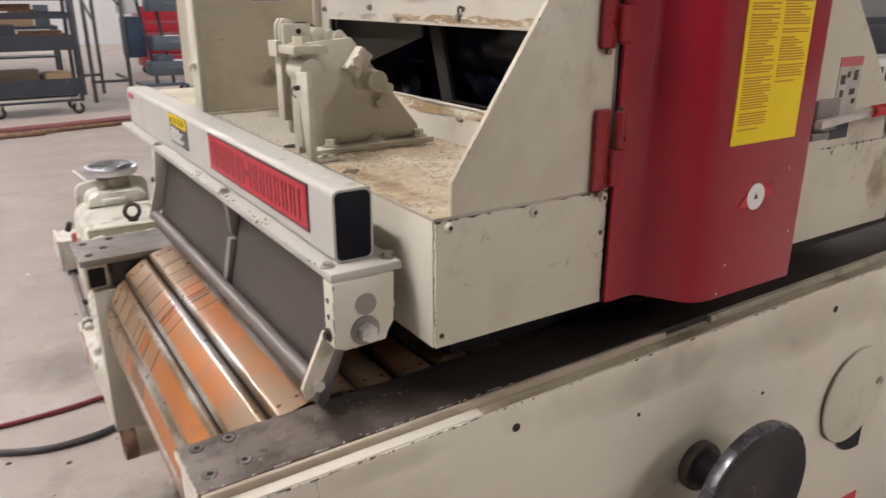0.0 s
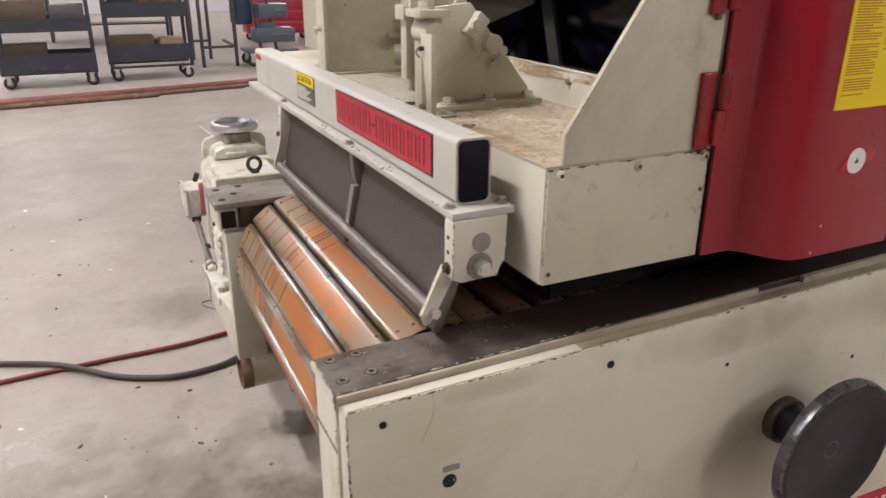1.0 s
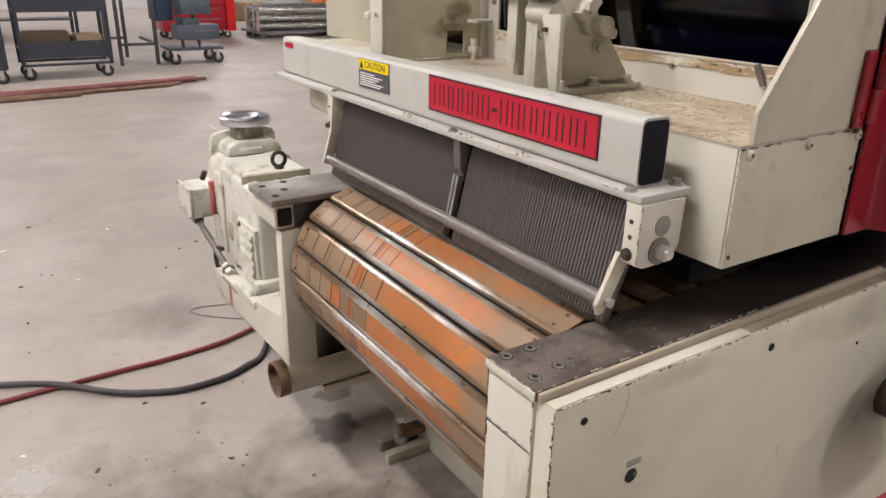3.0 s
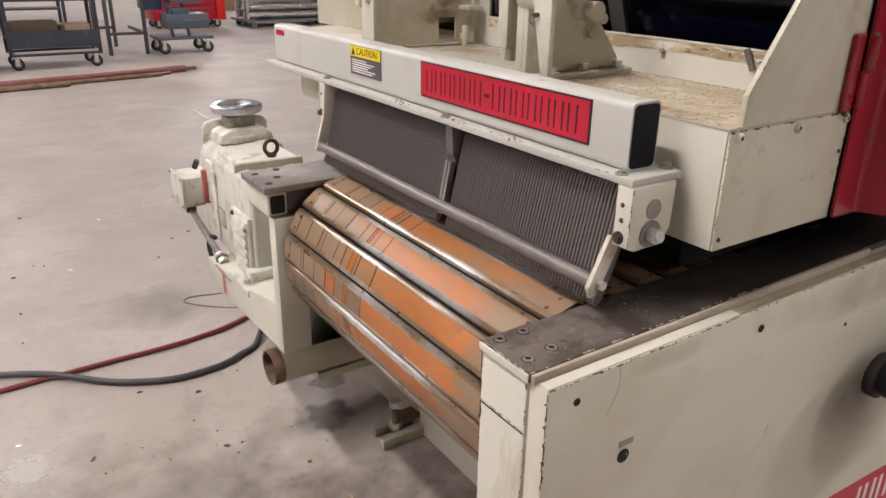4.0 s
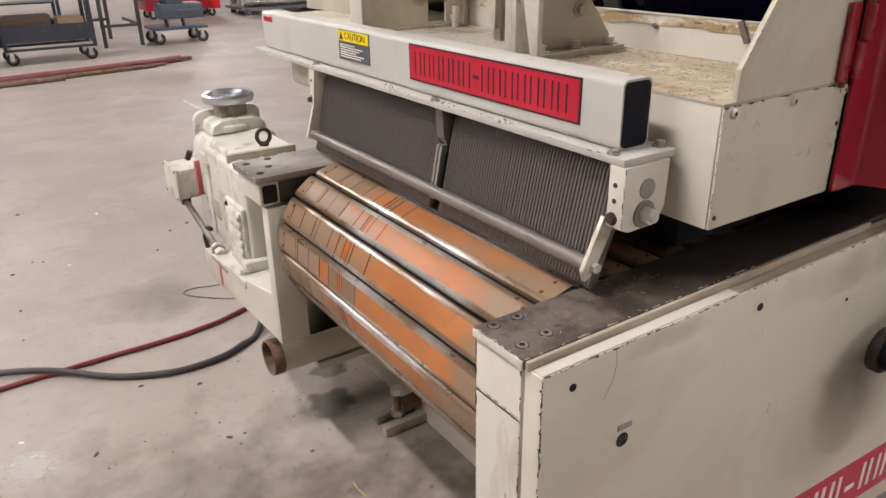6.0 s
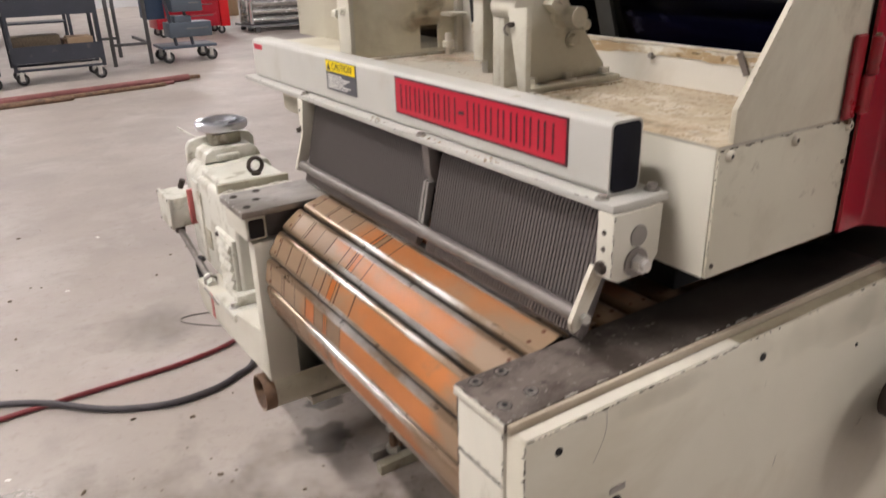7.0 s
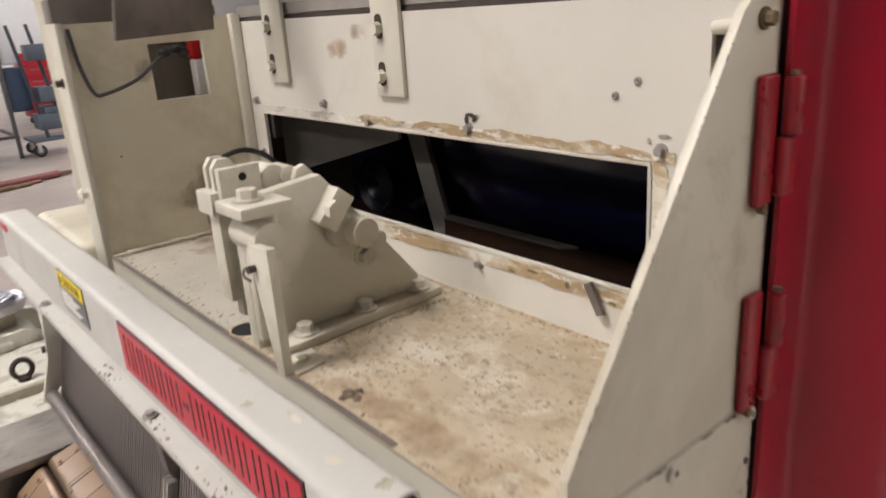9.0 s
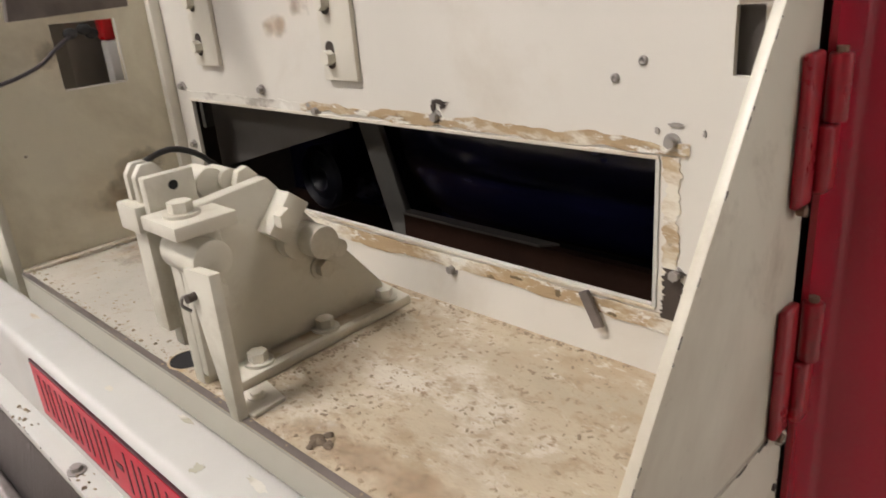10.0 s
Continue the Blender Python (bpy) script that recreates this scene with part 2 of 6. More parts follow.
CREAM = (0.62, 0.585, 0.495)
GRIME = (0.30, 0.25, 0.17)
cream = surf("cream_machine_paint", CREAM, 0.42, 0, 0.05, 3.0, stain=[((0.50, 0.45, 0.36), 2.6, 0.52, 0.76), (GRIME, 6.0, 0.63, 0.88)], chips=((0.05, 0.045, 0.04), 42.0, 0.735, 0.75), bump=0.06)
cream_bed = surf("cream_bed_side_paint", (0.62, 0.577, 0.472), 0.40, 0, 0.06, 2.0, stain=[((0.50, 0.445, 0.335), 2.2, 0.50, 0.75), (GRIME, 7.0, 0.70, 0.90)], chips=((0.07, 0.06, 0.05), 34.0, 0.735, 0.75), bump=0.06)
cream_side = surf("cream_panel_paint_soiled", (0.55, 0.512, 0.405), 0.40, 0, 0.06, 2.0, stain=[((0.42, 0.37, 0.28), 3.0, 0.48, 0.70), (GRIME, 7.0, 0.60, 0.80), ((0.30, 0.26, 0.19), 26.0, 0.64, 0.76)], chips=((0.07, 0.06, 0.05), 34.0, 0.735, 0.75), bump=0.06)
cream_bracket = surf("cream_bracket_paint", (0.55, 0.52, 0.43), 0.45, 0, 0.07, 8.0, stain=[((0.44, 0.395, 0.305), 12.0, 0.54, 0.72)], chips=((0.10, 0.08, 0.06), 60.0, 0.74, 0.76), bump=0.1)
cream_back = surf("cream_back_wall_paint", (0.60, 0.568, 0.50), 0.42, 0, 0.05, 3.0, stain=[((0.53, 0.48, 0.40), 3.0, 0.54, 0.74), ((0.46, 0.34, 0.22), 9.0, 0.68, 0.82)], chips=((0.10, 0.08, 0.06), 42.0, 0.74, 0.755), bump=0.08)
cream_end = surf("cream_end_wall_stained", (0.71, 0.665, 0.525), 0.45, 0, 0.08, 4.0, stain=[((0.54, 0.48, 0.355), 4.0, 0.50, 0.74), ((0.40, 0.31, 0.19), 9.0, 0.68, 0.82)], chips=((0.10, 0.07, 0.05), 34.0, 0.72, 0.74), bump=0.1)
cream_dusty = surf("cream_paint_under_dust", (0.43, 0.38, 0.29), 0.7, 0, 0.10, 8.0, stain=[((0.29, 0.215, 0.135), 14.0, 0.48, 0.62)], bump=0.3, bscale=160)
cream_clean = surf("cream_beam_paint", (0.475, 0.462, 0.42), 0.46, 0, 0.05, 4.0, stain=[((0.47, 0.44, 0.385), 7.0, 0.54, 0.70), ((0.36, 0.31, 0.24), 16.0, 0.66, 0.80)], chips=((0.10, 0.08, 0.06), 50.0, 0.765, 0.775), bump=0.03)
white_beam = surf("white_beam_paint", (0.505, 0.49, 0.45), 0.46, 0, 0.05, 4.0, stain=[((0.46, 0.435, 0.38), 6.0, 0.54, 0.72), ((0.38, 0.34, 0.27), 14.0, 0.66, 0.80)], chips=((0.10, 0.08, 0.06), 50.0, 0.765, 0.775), bump=0.03)
cream_khaki = surf("khaki_grimed_paint", (0.40, 0.37, 0.28), 0.45, 0, 0.12, 8.0, stain=[((0.24, 0.20, 0.14), 12.0, 0.52, 0.68), ((0.60, 0.57, 0.49), 9.0, 0.58, 0.66)], bump=0.15, bscale=60)
edge_tan = surf("tan_soiled_edge_paint", (0.42, 0.355, 0.27), 0.5, 0, 0.10, 6.0, stain=[((0.28, 0.22, 0.155), 9.0, 0.50, 0.68), ((0.52, 0.47, 0.38), 14.0, 0.62, 0.74)], bump=0.15, stretch=(0.5, 1, 1))
cream_cheek = surf("cream_cheek_paint_scratched", (0.62, 0.585, 0.50), 0.42, 0, 0.06, 4.0, stain=[((0.47, 0.42, 0.33), 8.0, 0.52, 0.68), ((0.30, 0.25, 0.18), 22.0, 0.64, 0.76)], chips=[((0.05, 0.04, 0.035), 30.0, 0.69, 0.71), ((0.10, 0.085, 0.07), 80.0, 0.70, 0.72)], bump=0.08, stretch=(1, 1.6, 0.5))
ledge_grime = surf("brown_grimed_ledge_paint", (0.36, 0.315, 0.22), 0.5, 0, 0.12, 6.0, stain=[((0.16, 0.12, 0.08), 9.0, 0.50, 0.66), ((0.50, 0.46, 0.36), 12.0, 0.60, 0.70)], chips=((0.05, 0.04, 0.035), 60.0, 0.70, 0.73), bump=0.2, stretch=(0.5, 1, 1))
# the olive and brown patches are dirt and painted-in shading of the casting
cream_motor = surf("cream_motor_paint_thick", (0.63, 0.61, 0.535), 0.36, 0, 0.06, 6.0, stain=[((0.42, 0.39, 0.31), 9.0, 0.52, 0.62), ((0.26, 0.22, 0.16), 15.0, 0.60, 0.72)], bump=0.12, bscale=60)
cream_worn = surf("cream_edge_worn", (0.58, 0.535, 0.44), 0.5, 0, 0.06, 8.0, stain=[((0.40, 0.29, 0.16), 12.0, 0.52, 0.66)], chips=((0.07, 0.05, 0.04), 55.0, 0.67, 0.69), bump=0.2, stretch=(1, 0.5, 1))
glue = surf("old_glue_and_paint", (0.66, 0.61, 0.50), 0.55, 0, 0.08, 12.0, stain=[((0.37, 0.265, 0.15), 14.0, 0.46, 0.54), ((0.50, 0.41, 0.27), 34.0, 0.52, 0.64), ((0.25, 0.17, 0.09), 60.0, 0.58, 0.68)], chips=[((0.13, 0.09, 0.06), 75.0, 0.62, 0.67), ((0.70, 0.67, 0.59), 58.0, 0.55, 0.60)], bump=0.5, bscale=50, stretch=(1, 0.35, 1))
glue_pale = surf("scraped_pale_paint", (0.60, 0.57, 0.50), 0.5, 0, 0.08, 12.0, stain=[((0.37, 0.335, 0.285), 16.0, 0.52, 0.60), ((0.70, 0.67, 0.60), 25.0, 0.56, 0.66)], bump=0.3, bscale=60, stretch=(1, 0.6, 1))
# the near-black grade towards the rear is oil plus the housing's shade, painted in
bed_plate = surf("oily_shaded_table_plate", (0.155, 0.128, 0.110), 0.40, 0.2, 0.20, 7.0, stain=[((0.055, 0.042, 0.034), 6.0, 0.50, 0.62), ((0.045, 0.035, 0.03), 22.0, 0.58, 0.70), ((0.24, 0.205, 0.18), 14.0, 0.60, 0.74)], chips=((0.40, 0.36, 0.32), 130.0, 0.69, 0.73), bump=0.15, bscale=200, grade=((0.034, 0.026, 0.022), 0, 0.78, 1.06, 0.40))
bed_steel = surf("oily_dark_steel", (0.165, 0.138, 0.122), 0.45, 0.2, 0.25, 6.0, stain=[((0.05, 0.04, 0.037), 3.0, 0.55, 0.72), ((0.24, 0.20, 0.18), 16.0, 0.62, 0.8)], chips=((0.36, 0.31, 0.27), 95.0, 0.70, 0.74), bump=0.15, bscale=200)
plate_steel = surf("worn_plate_steel", (0.33, 0.30, 0.27), 0.40, 0.6, 0.18, 8.0, stain=[((0.10, 0.085, 0.075), 7.0, 0.50, 0.75), ((0.40, 0.37, 0.34), 30.0, 0.64, 0.8)], bump=0.12, bscale=240, stretch=(1, 2, 1))
finger_steel = surf("dark_finger_steel", (0.215, 0.190, 0.182), 0.33, 0.7, 0.06, 6.0, stain=((0.25, 0.23, 0.22), 30.0, 0.66, 0.8), bump=0.05)
rod_steel = surf("brushed_rod_steel", (0.25, 0.222, 0.205), 0.42, 0.5, 0.12, 20.0, stain=((0.14, 0.12, 0.10), 10.0, 0.55, 0.75), bump=0.08)
rim_steel = surf("dark_rim_steel", (0.10, 0.10, 0.108), 0.28, 0.6, 0.1, 14.0, stain=((0.30, 0.29, 0.29), 22.0, 0.58, 0.74), bump=0.06)
chrome = surf("chrome", (0.60, 0.60, 0.64), 0.30, 1.0, 0.03, 10.0, bump=0.0, rvar=0.02)
zinc = surf("zinc_hardware", (0.66, 0.64, 0.61), 0.32, 0.9, 0.10, 30.0, bump=0.05)
rust = surf("rusty_steel", (0.20, 0.12, 0.075), 0.75, 0.2, 0.25, 20.0, stain=((0.09, 0.06, 0.045), 14.0, 0.45, 0.7), bump=0.4)
slat_tan = surf("tan_slat_wear", (0.235, 0.150, 0.090), 0.48, 0.1, 0.16, 9.0, stain=[((0.215, 0.135, 0.082), 7.0, 0.52, 0.70), ((0.36, 0.17, 0.08), 11.0, 0.60, 0.74)], bump=0.12, per_object=9.0, stretch=(1, 0.6, 1))
brown_bolt = surf("dirty_brown_steel", (0.16, 0.115, 0.06), 0.6, 0.2, 0.2, 30.0, bump=0.4, bscale=300)
slat_bright = surf("orange_slat_paint", (0.40, 0.110, 0.018), 0.38, 0.0, 0.2, 9.0, stain=[((0.28, 0.10, 0.035), 9.0, 0.50, 0.66), ((0.30, 0.19, 0.11), 14.0, 0.62, 0.76)], bump=0.1, per_object=9.0)
slat_orange = surf("orange_slat_paint_worn", (0.39, 0.138, 0.040), 0.42, 0.0, 0.18, 6.0, grade=[((0.262, 0.172, 0.105), 1, 1.93, 2.04, 0.5), ((0.262, 0.172, 0.105), 1, 1.56, 1.47, 0.4)], stain=[((0.275, 0.165, 0.092), 4.5, 0.50, 0.68), ((0.46, 0.16, 0.045), 8.0, 0.60, 0.80), ((0.24, 0.13, 0.068), 12.0, 0.62, 0.80)], chips=((0.20, 0.15, 0.10), 60.0, 0.66, 0.72), bump=0.12, per_object=9.0, stretch=(1, 0.6, 1))
# bare metal; the palest patches also paint in glints along the edges
slat_edge = surf("bare_slat_edge", (0.50, 0.47, 0.44), 0.30, 0.55, 0.2, 15.0, grade=[((0.24, 0.165, 0.105), 1, 1.95, 2.06, 0.5), ((0.24, 0.165, 0.105), 1, 1.58, 1.48, 0.4)], stain=[((0.25, 0.175, 0.115), 5.0, 0.46, 0.60), ((0.60, 0.57, 0.54), 14.0, 0.62, 0.74)], bump=0.12, per_object=9.0, stretch=(1, 0.5, 1))
slat_cut = surf("saw_cut", (0.11, 0.035, 0.014), 0.7, 0.0, 0.2, 20.0)
slat_dark = surf("slat_casting", (0.07, 0.055, 0.045), 0.6, 0.4, 0.2, 20.0)
red = surf("dark_red_door_paint", (0.285, 0.006, 0.019), 0.22, 0, 0.08, 2.5, stain=[((0.20, 0.004, 0.009), 3.0, 0.52, 0.78), ((0.25, 0.018, 0.022), 9.0, 0.62, 0.82)], chips=((0.50, 0.40, 0.37), 26.0, 0.775, 0.79), bump=0.03, rvar=0.06, spec=0.45)
red_hinge = surf("red_hinge_paint", (0.25, 0.005, 0.012), 0.30, 0, 0.12, 10.0, stain=((0.13, 0.03, 0.03), 20.0, 0.55, 0.75), chips=((0.30, 0.22, 0.18), 40.0, 0.72, 0.74), bump=0.2)
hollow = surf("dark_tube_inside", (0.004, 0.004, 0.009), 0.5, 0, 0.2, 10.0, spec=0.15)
black = surf("black_plastic", (0.006, 0.006, 0.010), 0.4, 0, 0.2, 10.0, spec=0.3)
rubber = surf("black_rubber", (0.02, 0.019, 0.019), 0.7, 0, 0.2, 30.0, bump=0.2)
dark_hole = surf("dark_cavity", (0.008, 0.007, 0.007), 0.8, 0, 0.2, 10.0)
# the pale patches are reflections painted onto the glossy navy
navy = surf("navy_paint_with_reflections", (0.006, 0.006, 0.026), 0.18, 0, 0.3, 8.0, stain=((0.10, 0.10, 0.13), 6.5, 0.62, 0.80), bump=0.05)
# inner rust and greys are darkened so the colour carries the dim interior
brown_in = surf("rust_floor_shaded", (0.016, 0.007, 0.004), 0.7, 0, 0.3, 8.0, bump=0.3, spec=0.1)
grey_panel = surf("grey_plate_shaded", (0.06, 0.053, 0.046), 0.6, 0, 0.15, 6.0, bump=0.2)
grey_in = surf("grey_panel_shaded", (0.10, 0.094, 0.082), 0.6, 0, 0.2, 6.0, bump=0.2)
tray_paint = surf("tray_paint_scuffed", (0.43, 0.40, 0.335), 0.55, 0, 0.10, 5.0, stain=[((0.40, 0.34, 0.26), 6.0, 0.50, 0.62), ((0.30, 0.215, 0.135), 8.0, 0.58, 0.72), ((0.34, 0.27, 0.19), 90.0, 0.60, 0.72)], bump=0.25, bscale=160)
tray_dust = surf("tray_under_sawdust", (0.43, 0.358, 0.255), 0.8, 0, 0.12, 5.0, stain=[((0.56, 0.505, 0.41), 8.0, 0.50, 0.64), ((0.36, 0.265, 0.165), 6.0, 0.53, 0.70), ((0.355, 0.275, 0.18), 26.0, 0.52, 0.64), ((0.53, 0.475, 0.385), 38.0, 0.58, 0.68), ((0.28, 0.205, 0.13), 85.0, 0.57, 0.67)], bump=1.0, bscale=42, rvar=0.05, stretch=(1.3, 0.8, 1))
dust = surf("sawdust", (0.30, 0.235, 0.16), 0.9, 0, 0.4, 14.0, bump=0.4)
straw = surf("dry_straw", (0.50, 0.36, 0.12), 0.7, 0, 0.2, 40.0)
chipwood = surf("dark_wood_chip", (0.115, 0.085, 0.056), 0.8, 0, 0.3, 60.0, bump=0.4)
pink_red = surf("faded_red_paint", (0.46, 0.12, 0.11), 0.5, 0, 0.15, 20.0)
cable_grey = surf("grey_cable_sheath", (0.044, 0.037, 0.042), 0.5, 0, 0.2, 12.0, bump=0.1)
name_red = surf("nameplate_red", (0.48, 0.008, 0.032), 0.35, 0, 0.08, 10.0, bump=0.03)
name_dark = surf("nameplate_ink", (0.05, 0.012, 0.018), 0.4, 0, 0.1, 20.0)
yellow = surf("label_yellow", (0.84, 0.62, 0.0), 0.55, 0, 0.04, 6.0, bump=0.02)
label_grey = surf("label_grey", (0.085, 0.085, 0.095), 0.4, 0, 0.08, 10.0)
label_white = surf("label_white", (0.78, 0.76, 0.72), 0.4, 0, 0.04, 10.0)
label_soiled = surf("soiled_label", (0.45, 0.42, 0.37), 0.5, 0, 0.1, 20.0, stain=((0.22, 0.20, 0.17), 30.0, 0.55, 0.7))
ink_pale = surf("faded_ink", (0.48, 0.22, 0.0), 0.5, 0, 0.1, 10.0)
ink = surf("printing_ink", (0.05, 0.04, 0.02), 0.5, 0, 0.1, 10.0)
wheel_grey = surf("handwheel_grey", (0.011, 0.010, 0.012), 0.36, 0.0, 0.15, 8.0, bump=0.08, spec=0.35)
grey_plug = surf("grey_plug", (0.26, 0.235, 0.21), 0.6, 0, 0.1, 15.0)
concrete = surf("shop_concrete", (0.360, 0.310, 0.276), 0.50, 0, 0.10, 0.8, stain=[((0.315, 0.272, 0.247), 1.2, 0.48, 0.68), ((0.42, 0.375, 0.346), 1.7, 0.50, 0.70), ((0.275, 0.235, 0.212), 2.6, 0.58, 0.80), ((0.29, 0.243, 0.208), 24.0, 0.56, 0.76), ((0.40, 0.352, 0.315), 50.0, 0.60, 0.76)], chips=[((0.12, 0.10, 0.085), 46.0, 0.765, 0.785), ((0.70, 0.67, 0.62), 9.0, 0.73, 0.80)], bump=0.10, bscale=90, rvar=0.14)
cart_grey = surf("cart_blue_grey_paint", (0.040, 0.045, 0.060), 0.45, 0.1, 0.12, 4.0, stain=((0.14, 0.13, 0.12), 6.0, 0.6, 0.8), bump=0.06)
shelf_dust = surf("dusty_shelf", (0.17, 0.145, 0.12), 0.7, 0.0, 0.2, 5.0, stain=((0.30, 0.27, 0.23), 6.0, 0.5, 0.7))
rack_steel = surf("rack_grey_steel", (0.10, 0.098, 0.10), 0.5, 0.4, 0.15, 8.0)
bin_blue = surf("bin_blue_grey", (0.072, 0.090, 0.115), 0.45, 0, 0.1, 5.0)
bin_dark = surf("dark_blue_grey_paint", (0.022, 0.022, 0.032), 0.45, 0, 0.1, 6.0)
blue_deep = surf("blue_crate", (0.03, 0.055, 0.105), 0.5, 0, 0.15, 6.0)
bright_red = surf("tool_chest_red", (0.60, 0.012, 0.018), 0.3, 0, 0.08, 4.0)
crimson = surf("chest_crimson", (0.36, 0.010, 0.024), 0.35, 0, 0.1, 4.0)
wood = surf("pallet_wood", (0.36, 0.25, 0.15), 0.8, 0, 0.2, 9.0, stretch=(1, 8, 8), bump=0.3)
cardboard = surf("cardboard", (0.36, 0.25, 0.16), 0.85, 0, 0.12, 6.0)
roll_steel = surf("roller_steel", (0.58, 0.56, 0.54), 0.25, 0.9, 0.1, 8.0)
pipe_red = surf("red_brown_bar", (0.21, 0.072, 0.068), 0.5, 0.1, 0.2, 6.0)
hose_red = surf("red_air_hose", (0.17, 0.022, 0.028), 0.45, 0, 0.15, 10.0)
wall_white = surf("white_wall_paint", (0.66, 0.66, 0.67), 0.7, 0, 0.04, 0.6, stain=((0.60, 0.59, 0.57), 1.2, 0.6, 0.8), bump=0.05)
ceil_white = surf("ceiling_paint", (0.16, 0.16, 0.165), 0.8, 0, 0.06, 0.5)
caster_grey = surf("caster_grey", (0.16, 0.16, 0.165), 0.4, 0.4, 0.1, 20.0)
sign_orange = surf("orange_strap", (0.75, 0.20, 0.03), 0.5, 0, 0.1, 10.0)
brown_stain = stain_film("brown_rust_stain", (0.38, 0.27, 0.14), (0, 2), 22.0, 0.40, 0.6, 0.30)
brown_stain_x = stain_film("brown_smear", (0.46, 0.29, 0.16), (1, 2), 30.0, 0.4, 0.6, 0.36)
side_grime = stain_film("oily_brown_runs", (0.36, 0.285, 0.175), (0, 2), 7.0, 0.75, 0.5, 0.2)
dust_film = stain_film("brown_dust_patch", (0.44, 0.285, 0.165), (0, 1), 16.0, 0.55, 0.9, 0.42)
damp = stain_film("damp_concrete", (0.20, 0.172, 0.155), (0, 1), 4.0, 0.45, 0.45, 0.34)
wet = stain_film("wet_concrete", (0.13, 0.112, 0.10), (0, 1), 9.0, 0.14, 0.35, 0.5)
scuff = stain_film("pale_scuff", (0.60, 0.57, 0.53), (0, 1), 26.0, 0.14, 0.6, 0.5)
# trodden grime, and the lamps' falloff painted as a darker floor
grime_falloff_film = stain_film("grime_and_lamp_falloff", (0.205, 0.160, 0.128), (0, 1), 5.0, 0.55, 0.6, 0.58)


# ---- hall ----
bm = bmesh.new()
bmesh.ops.create_grid(bm, x_segments=60, y_segments=60, size=24, matrix=Matrix.Translation((6, 8, 0)))
floor = tagged(new("floor", finish(bm, "floor", concrete)), "mottled grey concrete shop floor with stains and debris", "floor", kind="structure")
HX0, HX1, HY0, HY1, HZ = -14.0, 26.0, -12.0, 27.0, 6.2
for nm, b in (("wall_north", (HX0, HX1, HY1, HY1 + 0.2, 0, HZ)), ("wall_south", (HX0, HX1, HY0 - 0.2, HY0, 0, HZ)), ("wall_east", (HX1, HX1 + 0.2, HY0 - 0.2, HY1 + 0.2, 0, HZ)), ("wall_west", (HX0 - 0.2, HX0, HY0 - 0.2, HY1 + 0.2, 0, HZ))):
    single(nm, bx(*b), wall_white, "white painted shop wall", "wall", kind="structure")
single("ceiling", bx(HX0 - 0.2, HX1 + 0.2, HY0 - 0.2, HY1 + 0.2, HZ, HZ + 0.2), ceil_white, "pale grey shop ceiling", "ceiling", kind="structure")

# ceiling fixtures: the light of the place
tube_glow = glow("lamp_diffuser", (1.0, 0.947, 0.935), LAMP_GLOW)
fix = thing("ceiling_light", (0, 0, HZ), "long white high-bay fluorescent ceiling light", "ceiling light", "rows of ceiling lights")
part("housing", bx(-0.17, 0.17, -1.25, 1.25, HZ - 0.12, HZ - 0.05, 0.01), wall_white, fix)
part("diffuser", bx(-0.14, 0.14, -1.22, 1.22, HZ - 0.15, HZ - 0.121), tube_glow, fix)
for k in (-0.9, 0.9):
    part("hanger", cy((0, k, HZ - 0.05), (0, k, HZ), 0.01, 8), zinc, fix)
for x, y in LAMPS[1:]:
    copy_thing(fix, pose(x, y, HZ))
fix.location = (*LAMPS[0], HZ)


# ---- machine bed ----
BX = 0.606
RISE, DRIFT = 0.042, -0.039
bed = thing("machine_bed", (1.6, 1.8, 0), "long cream-painted saw bed with oily steel table edges", "machine bed")


def side_y(x):
    return 1.237 + DRIFT * (x - BX)


def askew(bm):
    """The operator's side of the bed runs a little outward and upward."""
    for v in bm.verts:
        d = v.co.x - BX
        v.co.y += DRIFT * d
        v.co.z += RISE * d
    return bm


part("cheek", askew(bx(BX, 3.6, 1.277, 1.386, 0.05, 0.884, 0.002)), cream_cheek, bed, "cream painted cheek with chipped corners")
part("cheek", bx(1.05, 3.6, 2.300, 2.42, 0.05, 0.884, 0.002), cream, bed)
part("table_plate", askew(bx(BX - 0.002, 1.430, 1.270, 1.390, 0.884, 0.900, 0.0015)), bed_plate, bed, "oily steel table plate with the housing's shade painted in")
part("table_plate", askew(bx(1.434, 3.6, 1.274, 1.390, 0.880, 0.897, 0.0015)), bed_plate, bed, "oily steel table plate with the housing's shade painted in")
part("edge_strip", askew(bx(BX, 1.428, 1.262, 1.2695, 0.884, 0.8985, 0.001)), edge_tan, bed, "worn cream edge of the plate")
part("edge_strip", askew(bx(1.545, 3.6, 1.262, 1.2735, 0.880, 0.8975, 0.001)), cream_khaki, bed)
for x, y in ((0.629, 1.372), (0.674, 1.371), (0.628, 1.303), (0.677, 1.307)):
    z = 0.900 + RISE * (x - BX)
    b1 = lathe([(0.0095, 0.0), (0.0088, 0.0012), (0.0076, 0.0012), (0.0072, 0.0002), (0.0067, 0.0002), (0.0062, 0.0014), (0.0048, 0.0014), (0.0044, 0.0004)], (x, y, z + 0.0003), (0, 0, 1), 16)
    part("plate_screw", b1, plate_steel, bed, "countersunk socket screw")
    part("screw_recess", lathe([(0.0108, 0), (0.0108, 0.0006), (0.0094, 0.0006)], (x, y, z), (0, 0, 1), 20), dark_hole, bed)
    part("screw_socket", hexa((x, y, z + 0.0004), (x, y, z + 0.0018), 0.0050), dark_hole, bed)
rnd = random.Random(33)
spots = []
